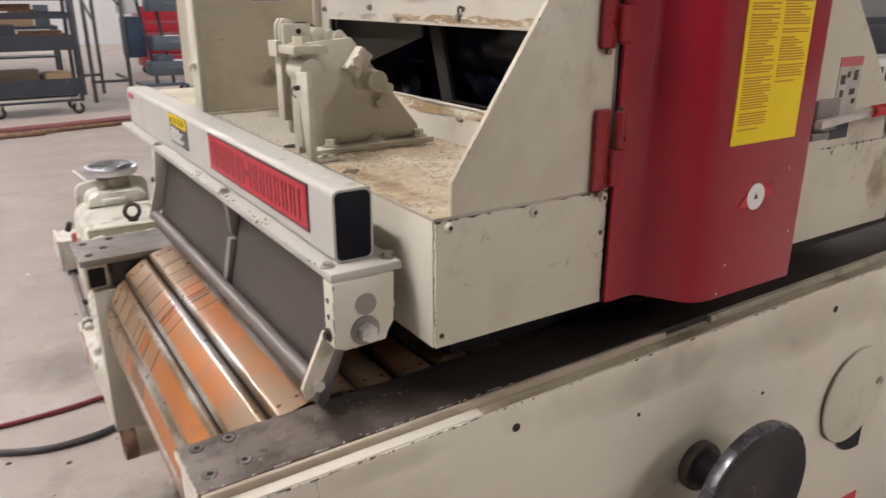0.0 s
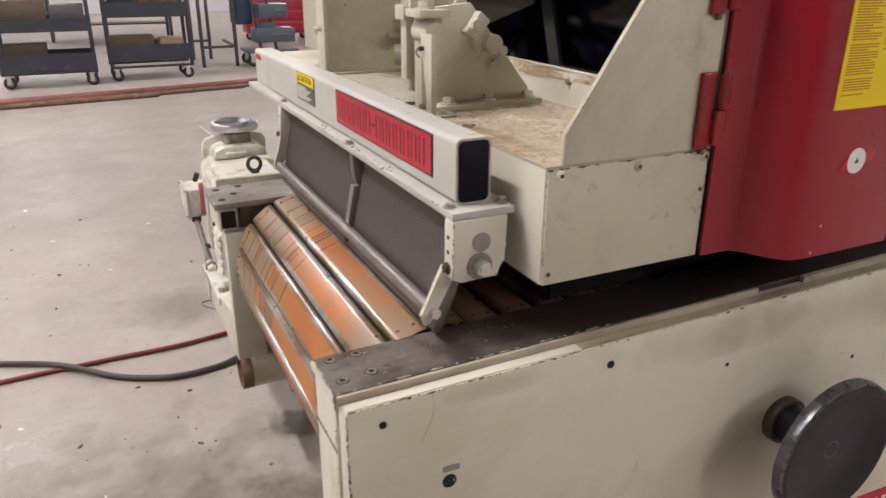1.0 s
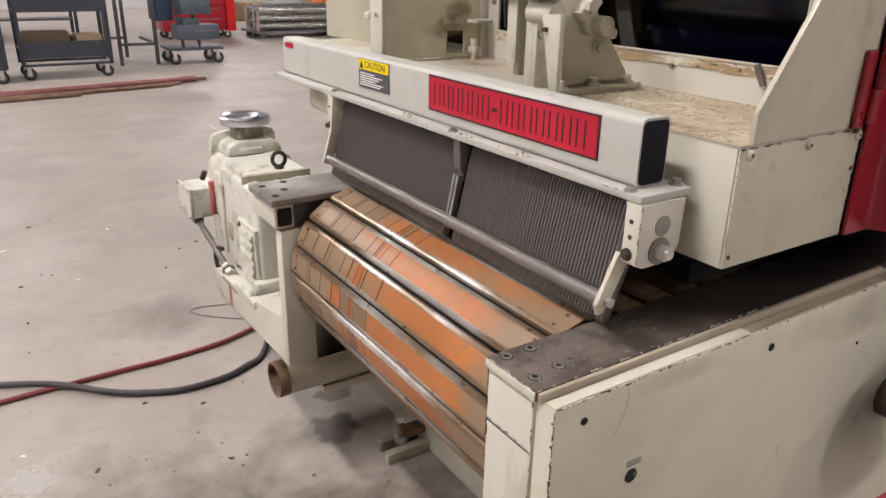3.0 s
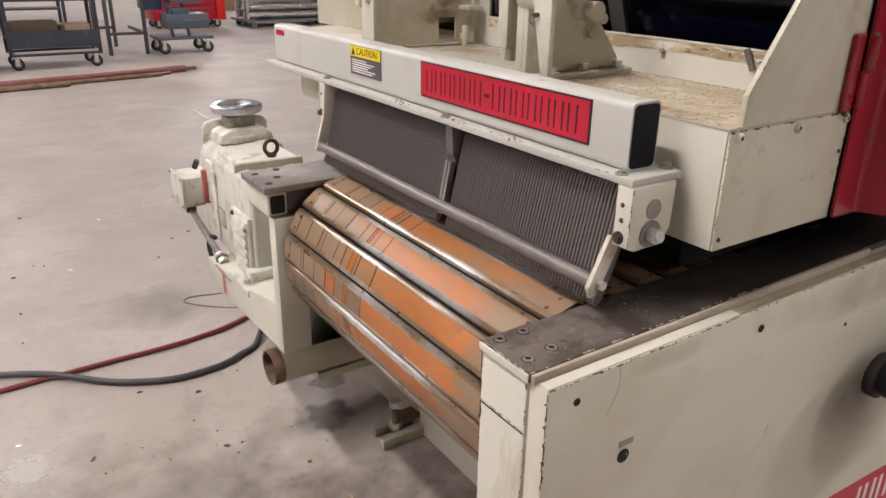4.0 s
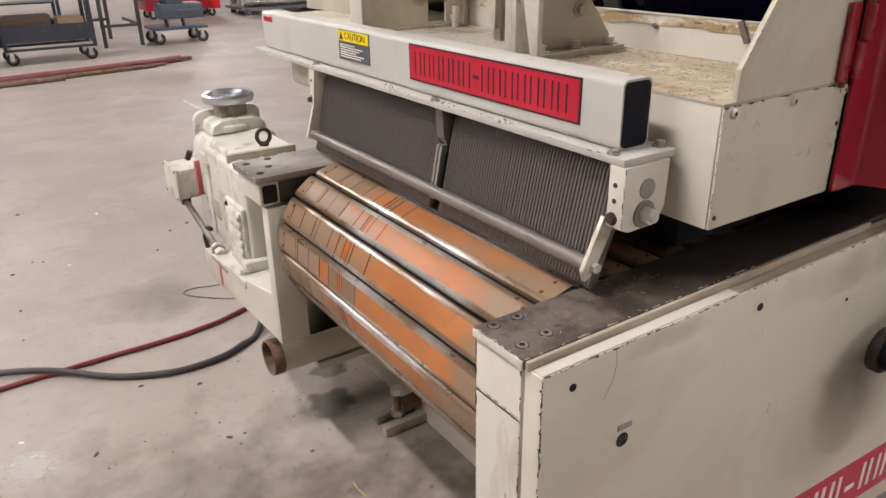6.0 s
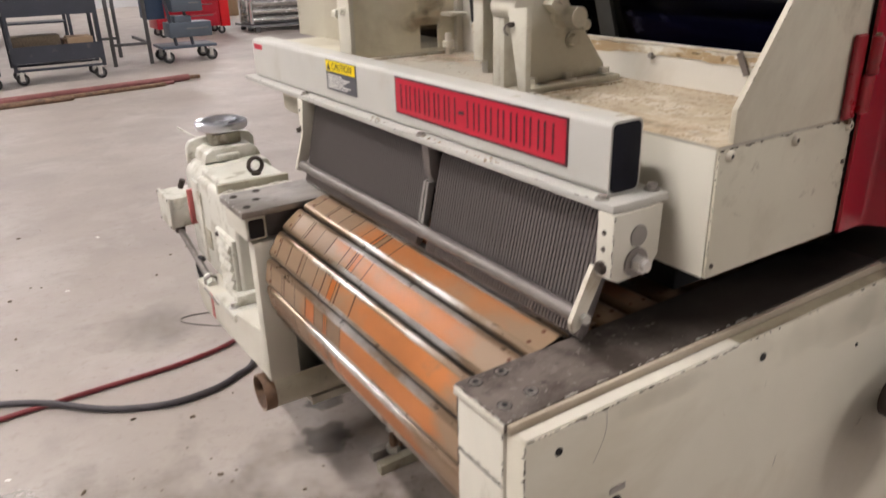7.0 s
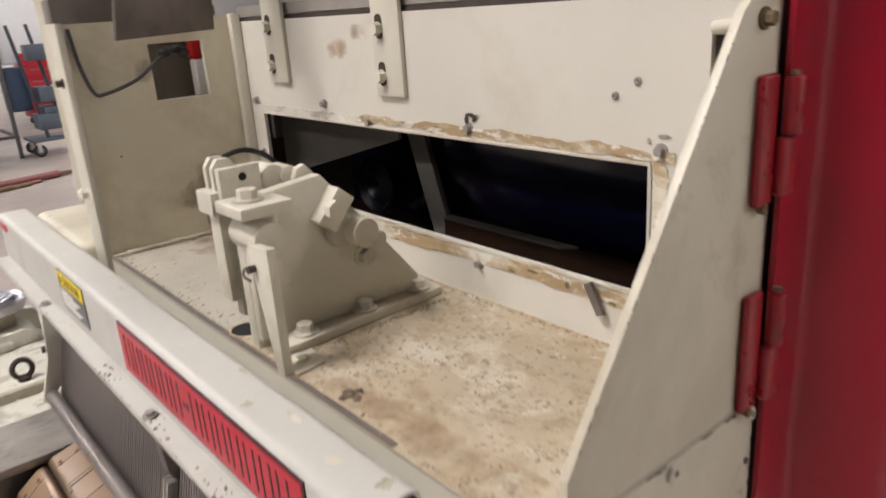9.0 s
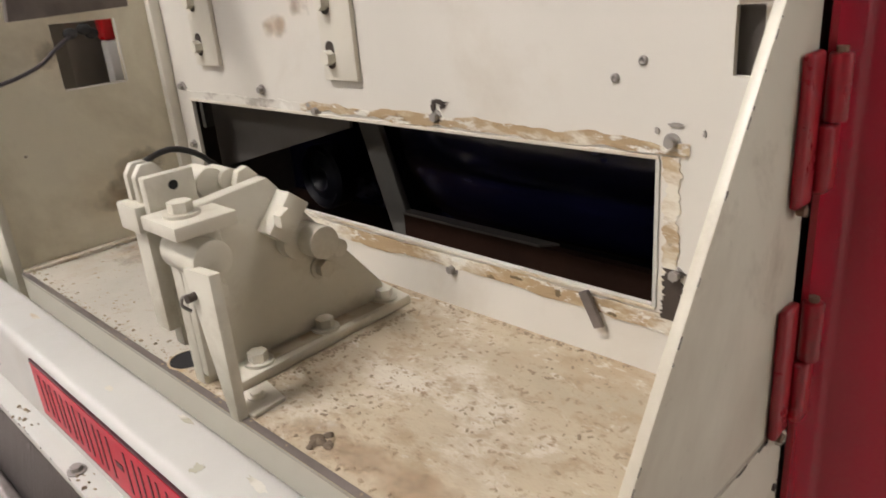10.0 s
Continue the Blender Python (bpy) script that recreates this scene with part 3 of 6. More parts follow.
for i in range(110):
    x, y = 0.62 + 0.34 * rnd.random() ** 1.2, rnd.uniform(1.276, 1.384)
    q = 0.0004 + 0.0013 * rnd.random() ** 3
    spots.append((x, y + DRIFT * (x - BX), 0.9003 + RISE * (x - BX), q * rnd.uniform(1.0, 3.5), q * 0.7, 0.0005, rnd.random() * 6))
part("steel_dust", crumbs(spots), grey_plug, bed, "pale chips on the oily plate", smooth=0)["kind"] = "stuff"
# joint line across the front of the cheek
part("weld_seam", bx(BX - 0.0012, BX, 1.279, 1.384, 0.7902, 0.7920), dark_hole, bed, "dark seam")
part("plate_front", bx(BX - 0.0046, BX - 0.0021, 1.2715, 1.3885, 0.8848, 0.8982, 0.0006), cream_cheek, bed, "cream painted plate front")
part("weld_seam", bx(BX - 0.0012, BX, 1.279, 1.384, 0.8825, 0.8838), slat_dark, bed, "fine seam under the plate")
part("side_panel", askew(bx(BX + 0.004, 3.6, 1.237, 1.2755, 0.10, 0.884, 0.002)), cream_bed, bed, "soiled cream side panel")
part("ledge", askew(bx(BX + 0.007, 1.02, 1.240, 1.2605, 0.8845, 0.8862)), cream, bed, "pale painted top ledge")
part("ledge", askew(bx(1.02, 3.6, 1.240, 1.2605, 0.8845, 0.8860)), ledge_grime, bed, "worn soiled top ledge")
part("crossmember", bx(1.055, 1.09, 1.387, 2.9, 0.0, 0.30, 0.003), cream, bed, "cream base crossmember with scuffs")
part("base_plate", bx(1.09, 3.5, 1.39, 2.9, 0.0, 0.06), cream, bed)
part("inner_cross_bar", bx(1.02, 1.08, 1.387, 2.30, 0.60, 0.80, 0.003), cream_side, bed)
for x, z, r in ((1.080, 0.862, 0.0075), (0.667, 0.851, 0.0065), (1.905, 0.880, 0.0075), (0.778, 0.713, 0.013), (1.35, 0.80, 0.004), (1.7, 0.74, 0.004)):
    part("panel_hole", lathe([(r, 0.0), (r, 0.0012), (r * 0.75, 0.0016), (r * 0.7, 0.0005)], (x, side_y(x) + 0.0002, z), (0, -1, 0), 16), dark_hole, bed)
part("small_label", bx(0.766, 0.796, side_y(0.78) - 0.0016, 1.232, 0.733, 0.743), grey_plug, bed, "small grey tag")
rnd = random.Random(61)
for k in range(18):
    x, z = rnd.uniform(0.66, 2.3), rnd.uniform(0.42, 0.86)
    a = rnd.gauss(90, 30)
    ln = rnd.uniform(0.004, 0.022)
    part("scratch", turned(bx(0, ln, -0.0003, 0.0003, -0.0004, 0.0004), Matrix.Translation((x, side_y(x) - 0.0002, z)) @ pose(0, 0, 0, 0, a, -2.2)), rnd.choice((grey_plug, cream_worn, cream_khaki)), bed)
part("paint_crack", sweep([(0.748, side_y(0.748) - 0.0001, 0.886), (0.751, side_y(0.751) - 0.0001, 0.862), (0.745, side_y(0.745) - 0.0001, 0.835), (0.730, side_y(0.73) - 0.0001, 0.805)], 0.0004, 6), grey_plug, bed, "hairline crack in the paint")
for x0, x1, z0, z1, d in ((0.98, 1.75, 0.790, 0.8835, 0.0), (1.28, 2.5, 0.74, 0.8835, 0.0003), (0.70, 1.0, 0.842, 0.8835, 0.0)):
    part("grime_run", askew(bx(x0, x1, 1.2360 - d, 1.2364 - d, z0, z1)), side_grime, bed, "brown grime below the ledge")
# round cover set askew over an access hole
part("access_hole", lathe([(0.120, 0), (0.120, 0.001)], (2.098, side_y(2.098) + 0.0004, 0.594), (0, -1, 0), 40), dark_hole, bed, "dark access hole")
part("round_cover", lathe([(0.120, 0), (0.120, 0.004), (0.116, 0.006)], (2.042, side_y(2.042) - 0.0012, 0.636), (0, -1, 0), 48), cream_side, bed, "round cream cover plate swung aside")
part("cover_screw", bolt((2.136, side_y(2.136) - 0.006, 0.648), (0, -1, 0), 0.007, 0.006), zinc, bed)
# maker's sign: plain shapes only
def sign_box(x0, x1, z0, z1, out):
    return bx(x0, x1, side_y(x1) - out, side_y(x0) + 0.0005, z0, z1)


msign = part("maker_sign", prism([(1.32, side_y(1.32) - 0.0015), (2.15, side_y(2.15) - 0.0015), (2.15, side_y(2.15) + 0.001), (1.32, side_y(1.32) + 0.001)], "z", 0.20, 0.330), name_red, bed, "red sign with plain white shapes")
for i in range(13):
    x = 1.34 + i * 0.062
    if i % 5 != 3:
        part("sign_bar", sign_box(x, x + 0.013, 0.228, 0.306, 0.0024), label_white, msign)
        part("sign_bar", sign_box(x + 0.028, x + 0.041, 0.228, 0.306, 0.0024), label_white, msign)
    else:
        part("sign_bar", sign_box(x, x + 0.038, 0.25, 0.263, 0.0024), label_white, msign)

# bracket of the left cheek with its worn plate
part("table_plate", prism([(0.598, 2.296), (0.598, 2.470), (0.86, 2.478), (1.6, 2.478), (1.6, 2.30), (0.83, 2.30)], "z", 0.884, 0.900, bev=0.001), plate_steel, bed, "bare steel plate with bolt holes")
for x, y in ((0.625, 2.435), (0.625, 2.335), (0.665, 2.38), (0.69, 2.45)):
    part("plate_screw", lathe([(0.010, 0.0), (0.010, 0.0012), (0.006, 0.0012), (0.006, -0.001)], (x, y, 0.9003), (0, 0, 1), 14), slat_dark, bed)
part("square_tube", bx(0.606, 0.658, 2.302, 2.46, 0.822, 0.883, 0.004), cream, bed, "open-ended cream square tube")
part("tube_mouth", prism(rrect(0.6125, 0.6515, 0.8285, 0.8765, 0.006), "y", 2.3005, 2.3016), dark_hole, bed)
part("bearing_block", bx(0.668, 0.815, 2.33, 2.46, 0.60, 0.8835, 0.006), bed_steel, bed, "dark oily bearing block")
part("leg_plate", bx(0.618, 0.70, 2.298, 2.338, 0.42, 0.815, 0.003), cream, bed, "cream upright leg plate")
part("leg_web", bx(0.70, 1.05, 2.300, 2.312, 0.42, 0.56, 0.002), cream, bed)
# khaki in place of cream paints this web darker for the shaded recess
part("leg_web", bx(0.82, 1.06, 2.302, 2.42, 0.60, 0.884, 0.002), cream_khaki, bed)


# ---- slat chain ----
AX, AZ, RD = 0.840, 0.704, 0.205
Y0, Y1 = 1.394, 2.288
chain = thing("slat_conveyor", (AX, 1.84, 0), "feed conveyor of worn orange-painted steel slats round a sprocket drum", "conveyor")
COUNT = 17
HALF = RD * math.tan(math.pi / COUNT)
CUTS = [[2.25, 2.185, 2.165, 2.105, 2.045, 1.995, 1.95, 1.938, 1.926, 1.87], [2.24, 2.18, 2.162, 2.11, 2.05, 1.985, 1.952, 1.94, 1.918, 1.88], [2.245, 2.19, 2.12, 2.104, 2.04, 2.0, 1.962, 1.945, 1.93, 1.86]]


def slat_mesh(cuts, seed):
    """One slat, lying flat: x across, y along the drum, top at z 0. Its long edges are rubbed bare; short slanting saw cuts are notched into its face."""
    r = random.Random(seed)
    bm = bmesh.new()
    w = HALF - 0.0044
    ys = [Y0]
    for c in sorted(cuts):
        h = r.choice((0.0014, 0.0018, 0.0028))
        c += r.uniform(-0.006, 0.006)
        ys += [c - h, c + h]
    ys.append(Y1)
    prof = [(-w, -0.010), (-w + 0.0018, -0.0040), (-w + 0.0060, -0.0014), (-w + 0.0120, 0.0), (w - 0.0120, 0.0), (w - 0.0060, -0.0014), (w - 0.0018, -0.0040), (w, -0.010)]
    last = 0
    for i in range(len(ys) - 1):
        cut = i % 2 == 1
        ring = []
        for k, y in enumerate((ys[i], ys[i + 1])):
            end = (i == 0 and k == 0) or (i == len(ys) - 2 and k == 1)
            ring.append([bm.verts.new((x, y if end else y + 0.16 * x, z - (0.0016 if cut and 2 < j < 5 else 0.0))) for j, (x, z) in enumerate(prof)])
        if not cut:
            last = 0 if ys[i] < 1.86 else r.choice((4, 0, 0, 0) if ys[i] > 2.04 else (4, 5, 0, 0, 0))
        for k in range(7):
            f = bm.faces.new((ring[0][k], ring[0][k + 1], ring[1][k + 1], ring[1][k]))
            f.material_index = 2 if cut and k == 3 else 1 if k != 3 else last
    bx(-w, w, Y0, Y1, -0.032, -0.0101, bm=bm, mi=3)
    for s in (-1, 1):
        for y in (Y0 + 0.03, Y1 - 0.03):
            cy((s * (w - 0.018), y, -0.004), (s * (w - 0.018), y, 0.0006), 0.004, 10, bm, mi=2)
    return finish(bm, "slat", [slat_orange, slat_edge, slat_cut, slat_dark, slat_tan, slat_bright], 30)


slats = [slat_mesh(CUTS[k % 3], 40 + k) for k in range(6)]


def add_slat(k, m):
    ob = new("slat", slats[k % 6])
    ob.parent = chain
    ob.matrix_parent_inverse = Matrix.Translation(chain.location).inverted()
    ob.matrix_basis = m
    return ob


PITCH = 360 / COUNT
for k in range(COUNT):
    a = 26.3 - PITCH / 2 + PITCH * k
    if a % 360 <= 200 or a % 360 > 350:
        # a: degrees from the top towards the front
        r = radians(a)
        m = Matrix.Translation((AX - RD * math.sin(r), 0, AZ + RD * math.cos(r))) @ pose(0, 0, 0, 0, -a, 0)
        add_slat(k, m)
for k in range(10):
    add_slat(k + 1, Matrix.Translation((AX + 0.018 + HALF * 2 * k, 0, AZ + RD - 0.012)))
part("chain_bed", bx(1.66, 3.55, 1.39, 2.29, 0.84, 0.885), slat_dark, chain, "dark oily chain bed")
for k in range(6):
    add_slat(k, Matrix.Translation((AX + 0.12 + HALF * 2 * k, 0, AZ - RD)) @ pose(0, 0, 0, 0, 180, 0))
part("shaft", cy((AX, 1.34, AZ), (AX, 2.42, AZ), 0.028, 20), rust, chain, "rusty drive shaft")
for y in (1.46, 2.24):
    part("sprocket", lathe([(0.168, 0), (0.168, 0.02), (0.06, 0.03), (0.06, -0.01)], (AX, y, AZ), (0, 1, 0), 16), slat_dark, chain, "dark sprocket disc")
    part("hub", lathe([(0.07, 0), (0.07, 0.03)], (AX, y - 0.025, AZ), (0, 1, 0), 24), slat_dark, chain)


# ---- kickback guard ----
guard = thing("kickback_guard", (0.87, 2.05, 1.14), "white square beam over two banks of dark steel anti-kickback fingers", "kickback guard")
part("mounting_plate", bx(0.820, 0.932, 1.312, 2.825, 1.130, 1.1425, 0.002), cream_clean, guard, "cream flat mounting plate with chipped edge")
bm = prism(rrect(0.843, 0.905, 1.1428, 1.250, 0.011), "y", 1.347, 2.790)
part("beam", bm, white_beam, guard, "white painted square steel tube")
part("end_cap", prism(rrect(0.8468, 0.9012, 1.1466, 1.2462, 0.0085), "y", 1.3455, 1.349, bev=0.0006), hollow, guard, "black plastic end cap")
bm = prism([(0.820, 1.1295), (0.820, 1.032), (0.836, 1.025), (0.901, 1.027), (0.905, 1.045), (0.914, 1.052), (0.917, 1.1295)], "y", 1.308, 1.340, bev=0.0015)
part("end_block", bm, cream, guard, "cream end block with a grey plug")
part("plug", lathe([(0.0165, 0), (0.0165, 0.0014)], (0.870, 1.3081, 1.090), (0, -1, 0), 28), grey_plug, guard)
part("washer", lathe([(0.0225, 0), (0.0225, 0.003), (0.010, 0.003)], (0.867, 1.3081, 1.050), (0, -1, 0), 28), rod_steel, guard, "grey washer")
part("hex_bolt", hexa((0.867, 1.305, 1.050), (0.867, 1.291, 1.050), 0.0135), zinc, guard, "zinc hexagon bolt")
part("stud", cy((0.867, 1.296, 1.050), (0.867, 1.284, 1.050), 0.0085, 14), zinc, guard)
part("side_screw", bolt((0.915, 1.322, 1.075), (1, 0, 0), 0.006, 0.005), zinc, guard)
for z in (1.10, 1.075):
    part("screw", cy((0.8205, 1.326, z), (0.819, 1.326, z), 0.004, 12), slat_dark, guard)
part("screw", bolt((0.8205, 1.328, 1.046), (-1, 0, 0), 0.007, 0.006), slat_dark, guard)
bm = prism([(0.8185, 1.046), (0.842, 1.030), (0.813, 0.975), (0.797, 0.947), (0.785, 0.943), (0.779, 0.962)], "y", 1.341, 1.350, bev=0.001)
part("arm", bm, cream_worn, guard, "scuffed cream arm")
part("arm_bolt", hexa((0.803, 1.342, 0.964), (0.803, 1.333, 0.964), 0.009), zinc, guard)
# far end plate and arm
part("end_block", bx(0.820, 0.93, 2.402, 2.43, 1.03, 1.1295, 0.0015), cream, guard)
bm = prism([(0.818, 1.128), (0.880, 1.128), (0.866, 1.085), (0.822, 0.980), (0.797, 0.948), (0.785, 0.956), (0.812, 1.04)], "y", 2.392, 2.401, bev=0.001)
part("arm", bm, cream, guard, "cream end arm")
part("screw", bolt((0.8205, 2.418, 1.05), (-1, 0, 0), 0.007, 0.01), slat_dark, guard)
part("screw", cy((0.8205, 2.418, 1.10), (0.819, 2.418, 1.10), 0.004, 12), slat_dark, guard)
part("press_rod", cy((0.803, 1.350, 0.963), (0.803, 2.392, 0.963), 0.0125, 20), rod_steel, guard, "bare steel press rod across the fingers")
part("pivot_shaft", cy((0.876, 1.340, 1.10), (0.876, 2.402, 1.10), 0.010, 14), rod_steel, guard)


def finger_mesh():
    pts = [(0.871, 1.127), (0.860, 1.124), (0.852, 1.116), (0.848, 1.103), (0.8165, 0.963), (0.805, 0.927), (0.811, 0.916), (0.824, 0.926), (0.836, 0.960), (0.886, 1.085), (0.890, 1.11)]
    return finish(prism(pts, "y", -0.0028, 0.0028, bev=0.0013), "finger", finger_steel, 30)


fmesh = finger_mesh()
rnd = random.Random(11)
ys = [1.3545 + 0.0079 * k for k in range(56)] + [1.832 + 0.0079 * k for k in range(71)]
for y in ys:
    ob = new("finger", fmesh)
    ob.parent = guard
    ob.matrix_parent_inverse = Matrix.Translation(guard.location).inverted()
    ob.location = (rnd.uniform(-0.00015, 0.00015), y, rnd.uniform(-0.0003, 0.0003))
part("divider", prism([(0.826, 1.1295), (0.88, 1.1295), (0.88, 1.06), (0.850, 1.035), (0.830, 1.070)], "y", 1.803, 1.827, bev=0.001), finger_steel, guard, "dark steel divider between the banks")
part("divider_strip", prism([(0.826, 1.055), (0.840, 1.055), (0.818, 0.945), (0.804, 0.945)], "y", 1.804, 1.812), zinc, guard)
part("divider_strip", prism([(0.826, 1.055), (0.840, 1.055), (0.818, 0.945), (0.804, 0.945)], "y", 1.816, 1.823), zinc, guard)
for y in (1.345, 1.835, 2.40):
    part("plate_nut", bolt((0.831, y, 1.1425), (0, 0, 1), 0.007, 0.005), grey_plug, guard)
part("plate_nut", bolt((0.921, 1.335, 1.1425), (0, 0, 1), 0.008, 0.007), grey_plug, guard)
# labels on the beam's face
FX = 0.8425
npl = part("nameplate", bx(FX - 0.0015, FX + 0.001, 1.432, 1.947, 1.168, 1.242, 0.0), name_dark, guard, "red nameplate with dark border and dark shapes")
part("nameplate_face", bx(FX - 0.0022, FX - 0.0014, 1.4355, 1.9435, 1.1715, 1.2385), name_red, npl, "red face")
yy = 1.925
for i in range(14):
    wdt = 0.017 if i == 6 else 0.027
    bm = bmesh.new()
    if i == 6:
        bx(FX - 0.0028, FX - 0.0021, yy - wdt, yy, 1.201, 1.208, bm=bm)
    else:
        bx(FX - 0.0028, FX - 0.0021, yy - 0.0055, yy - 0.002, 1.181, 1.229, bm=bm)
        bx(FX - 0.0028, FX - 0.0021, yy - wdt + 0.002, yy - wdt + 0.0055, 1.181, 1.229, bm=bm)
    part("nameplate_bar", bm, name_dark, npl)
    yy -= wdt + 0.0075
rnd = random.Random(52)
for y, x, ry, rx in ((1.43, 0.872, 0.010, 0.005), (1.52, 0.884, 0.014, 0.004), (1.58, 0.862, 0.006, 0.006), (1.66, 0.893, 0.012, 0.003), (1.78, 0.870, 0.007, 0.003), (2.05, 0.884, 0.012, 0.004), (2.32, 0.868, 0.016, 0.004), (1.37, 0.886, 0.006, 0.009)):
    pts = []
    for k in range(30):
        u = 2 * math.pi * k / 30
        j = 1 + 0.6 * noise.noise((y * 40 + 1.6 * math.cos(u), 1.6 * math.sin(u), 0)) + 0.5 * noise.noise((y * 40 + 4 * math.cos(u), 4 * math.sin(u), 5))
        pts.append((x + rx * j * math.cos(u), y + ry * j * math.sin(u)))
    part("smudge", prism(pts, "z", 1.2499, 1.2503), rnd.choice((cream_khaki, cream_worn, cream_khaki)), guard, "grey-brown smudge on the beam")
cla = part("caution_label", bx(FX - 0.0015, FX + 0.001, 2.124, 2.279, 1.172, 1.242), label_grey, guard, "grey caution label with a yellow head")
part("caution_head", bx(FX - 0.0021, FX - 0.0014, 2.126, 2.277, 1.216, 1.2405), yellow, cla, "yellow label head")
bm = bmesh.new()
for i in range(6):
    bx(FX - 0.0024, FX - 0.0014, 2.27 - 0.075 - 0.055 * ((i * 37 % 10) / 10), 2.27, 1.206 - i * 0.0055, 1.2085 - i * 0.0055, bm=bm)
part("label_text_bars", bm, label_white, cla)


def text_part(body, size, m, material, parent):
    cu = bpy.data.curves.new("lettering", "FONT")
    cu.body, cu.size, cu.align_x, cu.align_y, cu.extrude = body, size, "CENTER", "CENTER", 0.0003
    ob = new("lettering_source", cu)
    me = bpy.data.meshes.new_from_object(ob.evaluated_get(bpy.context.evaluated_depsgraph_get()))
    bpy.data.objects.remove(ob)
    me.transform(m)
    me.materials.clear()
    me.materials.append(material)
    return place(new("lettering", me), parent)


FACE_X = Matrix(((0, 0, -1), (-1, 0, 0), (0, 1, 0))).to_4x4()
text_part("CAUTION", 0.023, Matrix.Translation((FX - 0.0024, 2.193, 1.228)) @ FACE_X, ink, cla)
part("warning_triangle", prism([(2.272, 1.219), (2.252, 1.219), (2.262, 1.237)], "x", FX - 0.0026, FX - 0.002), ink, cla)
part("red_tag", bx(FX - 0.0015, FX + 0.001, 2.712, 2.772, 1.222, 1.236), name_red, guard, "small red sticker")


# ---- saw housing with its open tray ----
TZ = 1.217
hous = thing("saw_housing", (1.1, 1.8, 1.02), "cream saw housing with an open sawdust-covered tray", "saw housing")
part("front_panel", bx(0.948, 0.954, 1.2535, 2.36, 1.022, TZ - 0.004, 0.001), cream, hous, "cream front panel of the tray box")
part("side_panel", bx(0.950, 1.272, 1.2485, 1.2532, 1.022, TZ - 0.004, 0.001), cream_side, hous, "soiled cream side panel with worn edges")
part("bottom_panel", bx(0.954, 1.272, 1.2535, 2.36, 1.022, 1.028), cream_side, hous)
# tray floor, with a round hole
bm = bx(0.9475, 1.272, 1.2500, 2.36, TZ - 0.0039, TZ, 0.0)
part("tray_floor", bm, tray_paint, hous, "scuffed cream tray floor")
part("sawdust_layer", prism([(1.2718, 1.2502), (0.9476, 1.2502)] + [(0.9476 + 0.3242 * k / 60, 1.80 + 0.13 * k / 60 + 0.05 * noise.noise((k * 0.13, 3, 0)) + 0.02 * noise.noise((k * 0.6, 7, 0))) for k in range(61)], "z", TZ, TZ + 0.0005), tray_dust, hous, "thin layer of pale sawdust")
part("front_lip", bx(0.9478, 0.9565, 1.45, 2.36, TZ + 0.0006, TZ + 0.0016, 0.0004), bed_steel, hous, "worn bare edge strip")
for x, z in ((0.972, 1.202), (1.122, 1.201), (1.262, 1.203)):
    ds = part("dome_screw", lathe([(0.0088, 0), (0.0082, 0.003), (0.0052, 0.0055), (0.0036, 0.0055), (0.0034, 0.0035)], (x, 1.2486, z), (0, -1, 0), 16), cream_worn, hous, "cream dome-headed socket screw")
    part("screw_socket", hexa((x, 1.2450, z), (x, 1.2440, z), 0.0036), dark_hole, ds)
for x, z in ((1.262, 1.145), (0.96, 1.04)):
    part("dome_screw", lathe([(0.004, 0), (0.0035, 0.002)], (x, 1.2486, z), (0, -1, 0), 12), slat_dark, hous)
# back wall with its opening
OPEN = (1.381, 2.283, 1.295, 1.447)
part("back_wall", slab_hole(1.2535, 2.352, TZ - 0.004, 1.622, [OPEN, (1.293, 1.317, 1.526, 1.583)], 1.272, 1.279), cream_back, hous, "cream back wall with a long dark opening")


def ragged(y0, y1, z0, z1, x, seed, along, jag=1.0):
    """A thin strip with torn outer edges."""
    bm = bmesh.new()
    n = 60
    lo, hi = [], []
    for i in range(n + 1):
        t = i / n
        j = lambda k: jag * 0.006 * noise.noise((seed + k * 7.3, t * 9, 0)) + jag * 0.004 * noise.noise((seed + k * 3.1, t * 31, 0))
        if along == "y":
            y = y0 + (y1 - y0) * t
            lo.append((y, z0 + j(1))), hi.append((y, z1 + j(2)))
        else:
            z = z0 + (z1 - z0) * t
            lo.append((y0 + j(1), z)), hi.append((y1 + j(2), z))
    top = [(bm.verts.new((x, *p)), bm.verts.new((x, *q))) for p, q in zip(lo, hi)]
    bot = [(bm.verts.new((x + 0.0016, *p)), bm.verts.new((x + 0.0016, *q))) for p, q in zip(lo, hi)]
    for i in range(n):
        bm.faces.new((top[i][0], top[i + 1][0], top[i + 1][1], top[i][1]))
        bm.faces.new((top[i][0], bot[i][0], bot[i + 1][0], top[i + 1][0]))
        bm.faces.new((top[i][1], top[i + 1][1], bot[i + 1][1], bot[i][1]))
    return bm


part("gasket", ragged(OPEN[0] - 0.03, 1.95, OPEN[3] + 0.006, OPEN[3] + 0.019, 1.2702, 1.0, "y"), glue, hous, "strip of torn old glue and bare metal")
part("gasket", ragged(1.951, OPEN[1] + 0.004, OPEN[3] + 0.004, OPEN[3] + 0.017, 1.2702, 2.0, "y", 0.6), glue_pale, hous, "pale strip of scraped paint")
part("gasket", ragged(OPEN[0] - 0.03, OPEN[1] + 0.004, OPEN[2] - 0.026, OPEN[2] - 0.006, 1.2702, 5.0, "y"), glue, hous, "strip of torn old glue and bare metal")
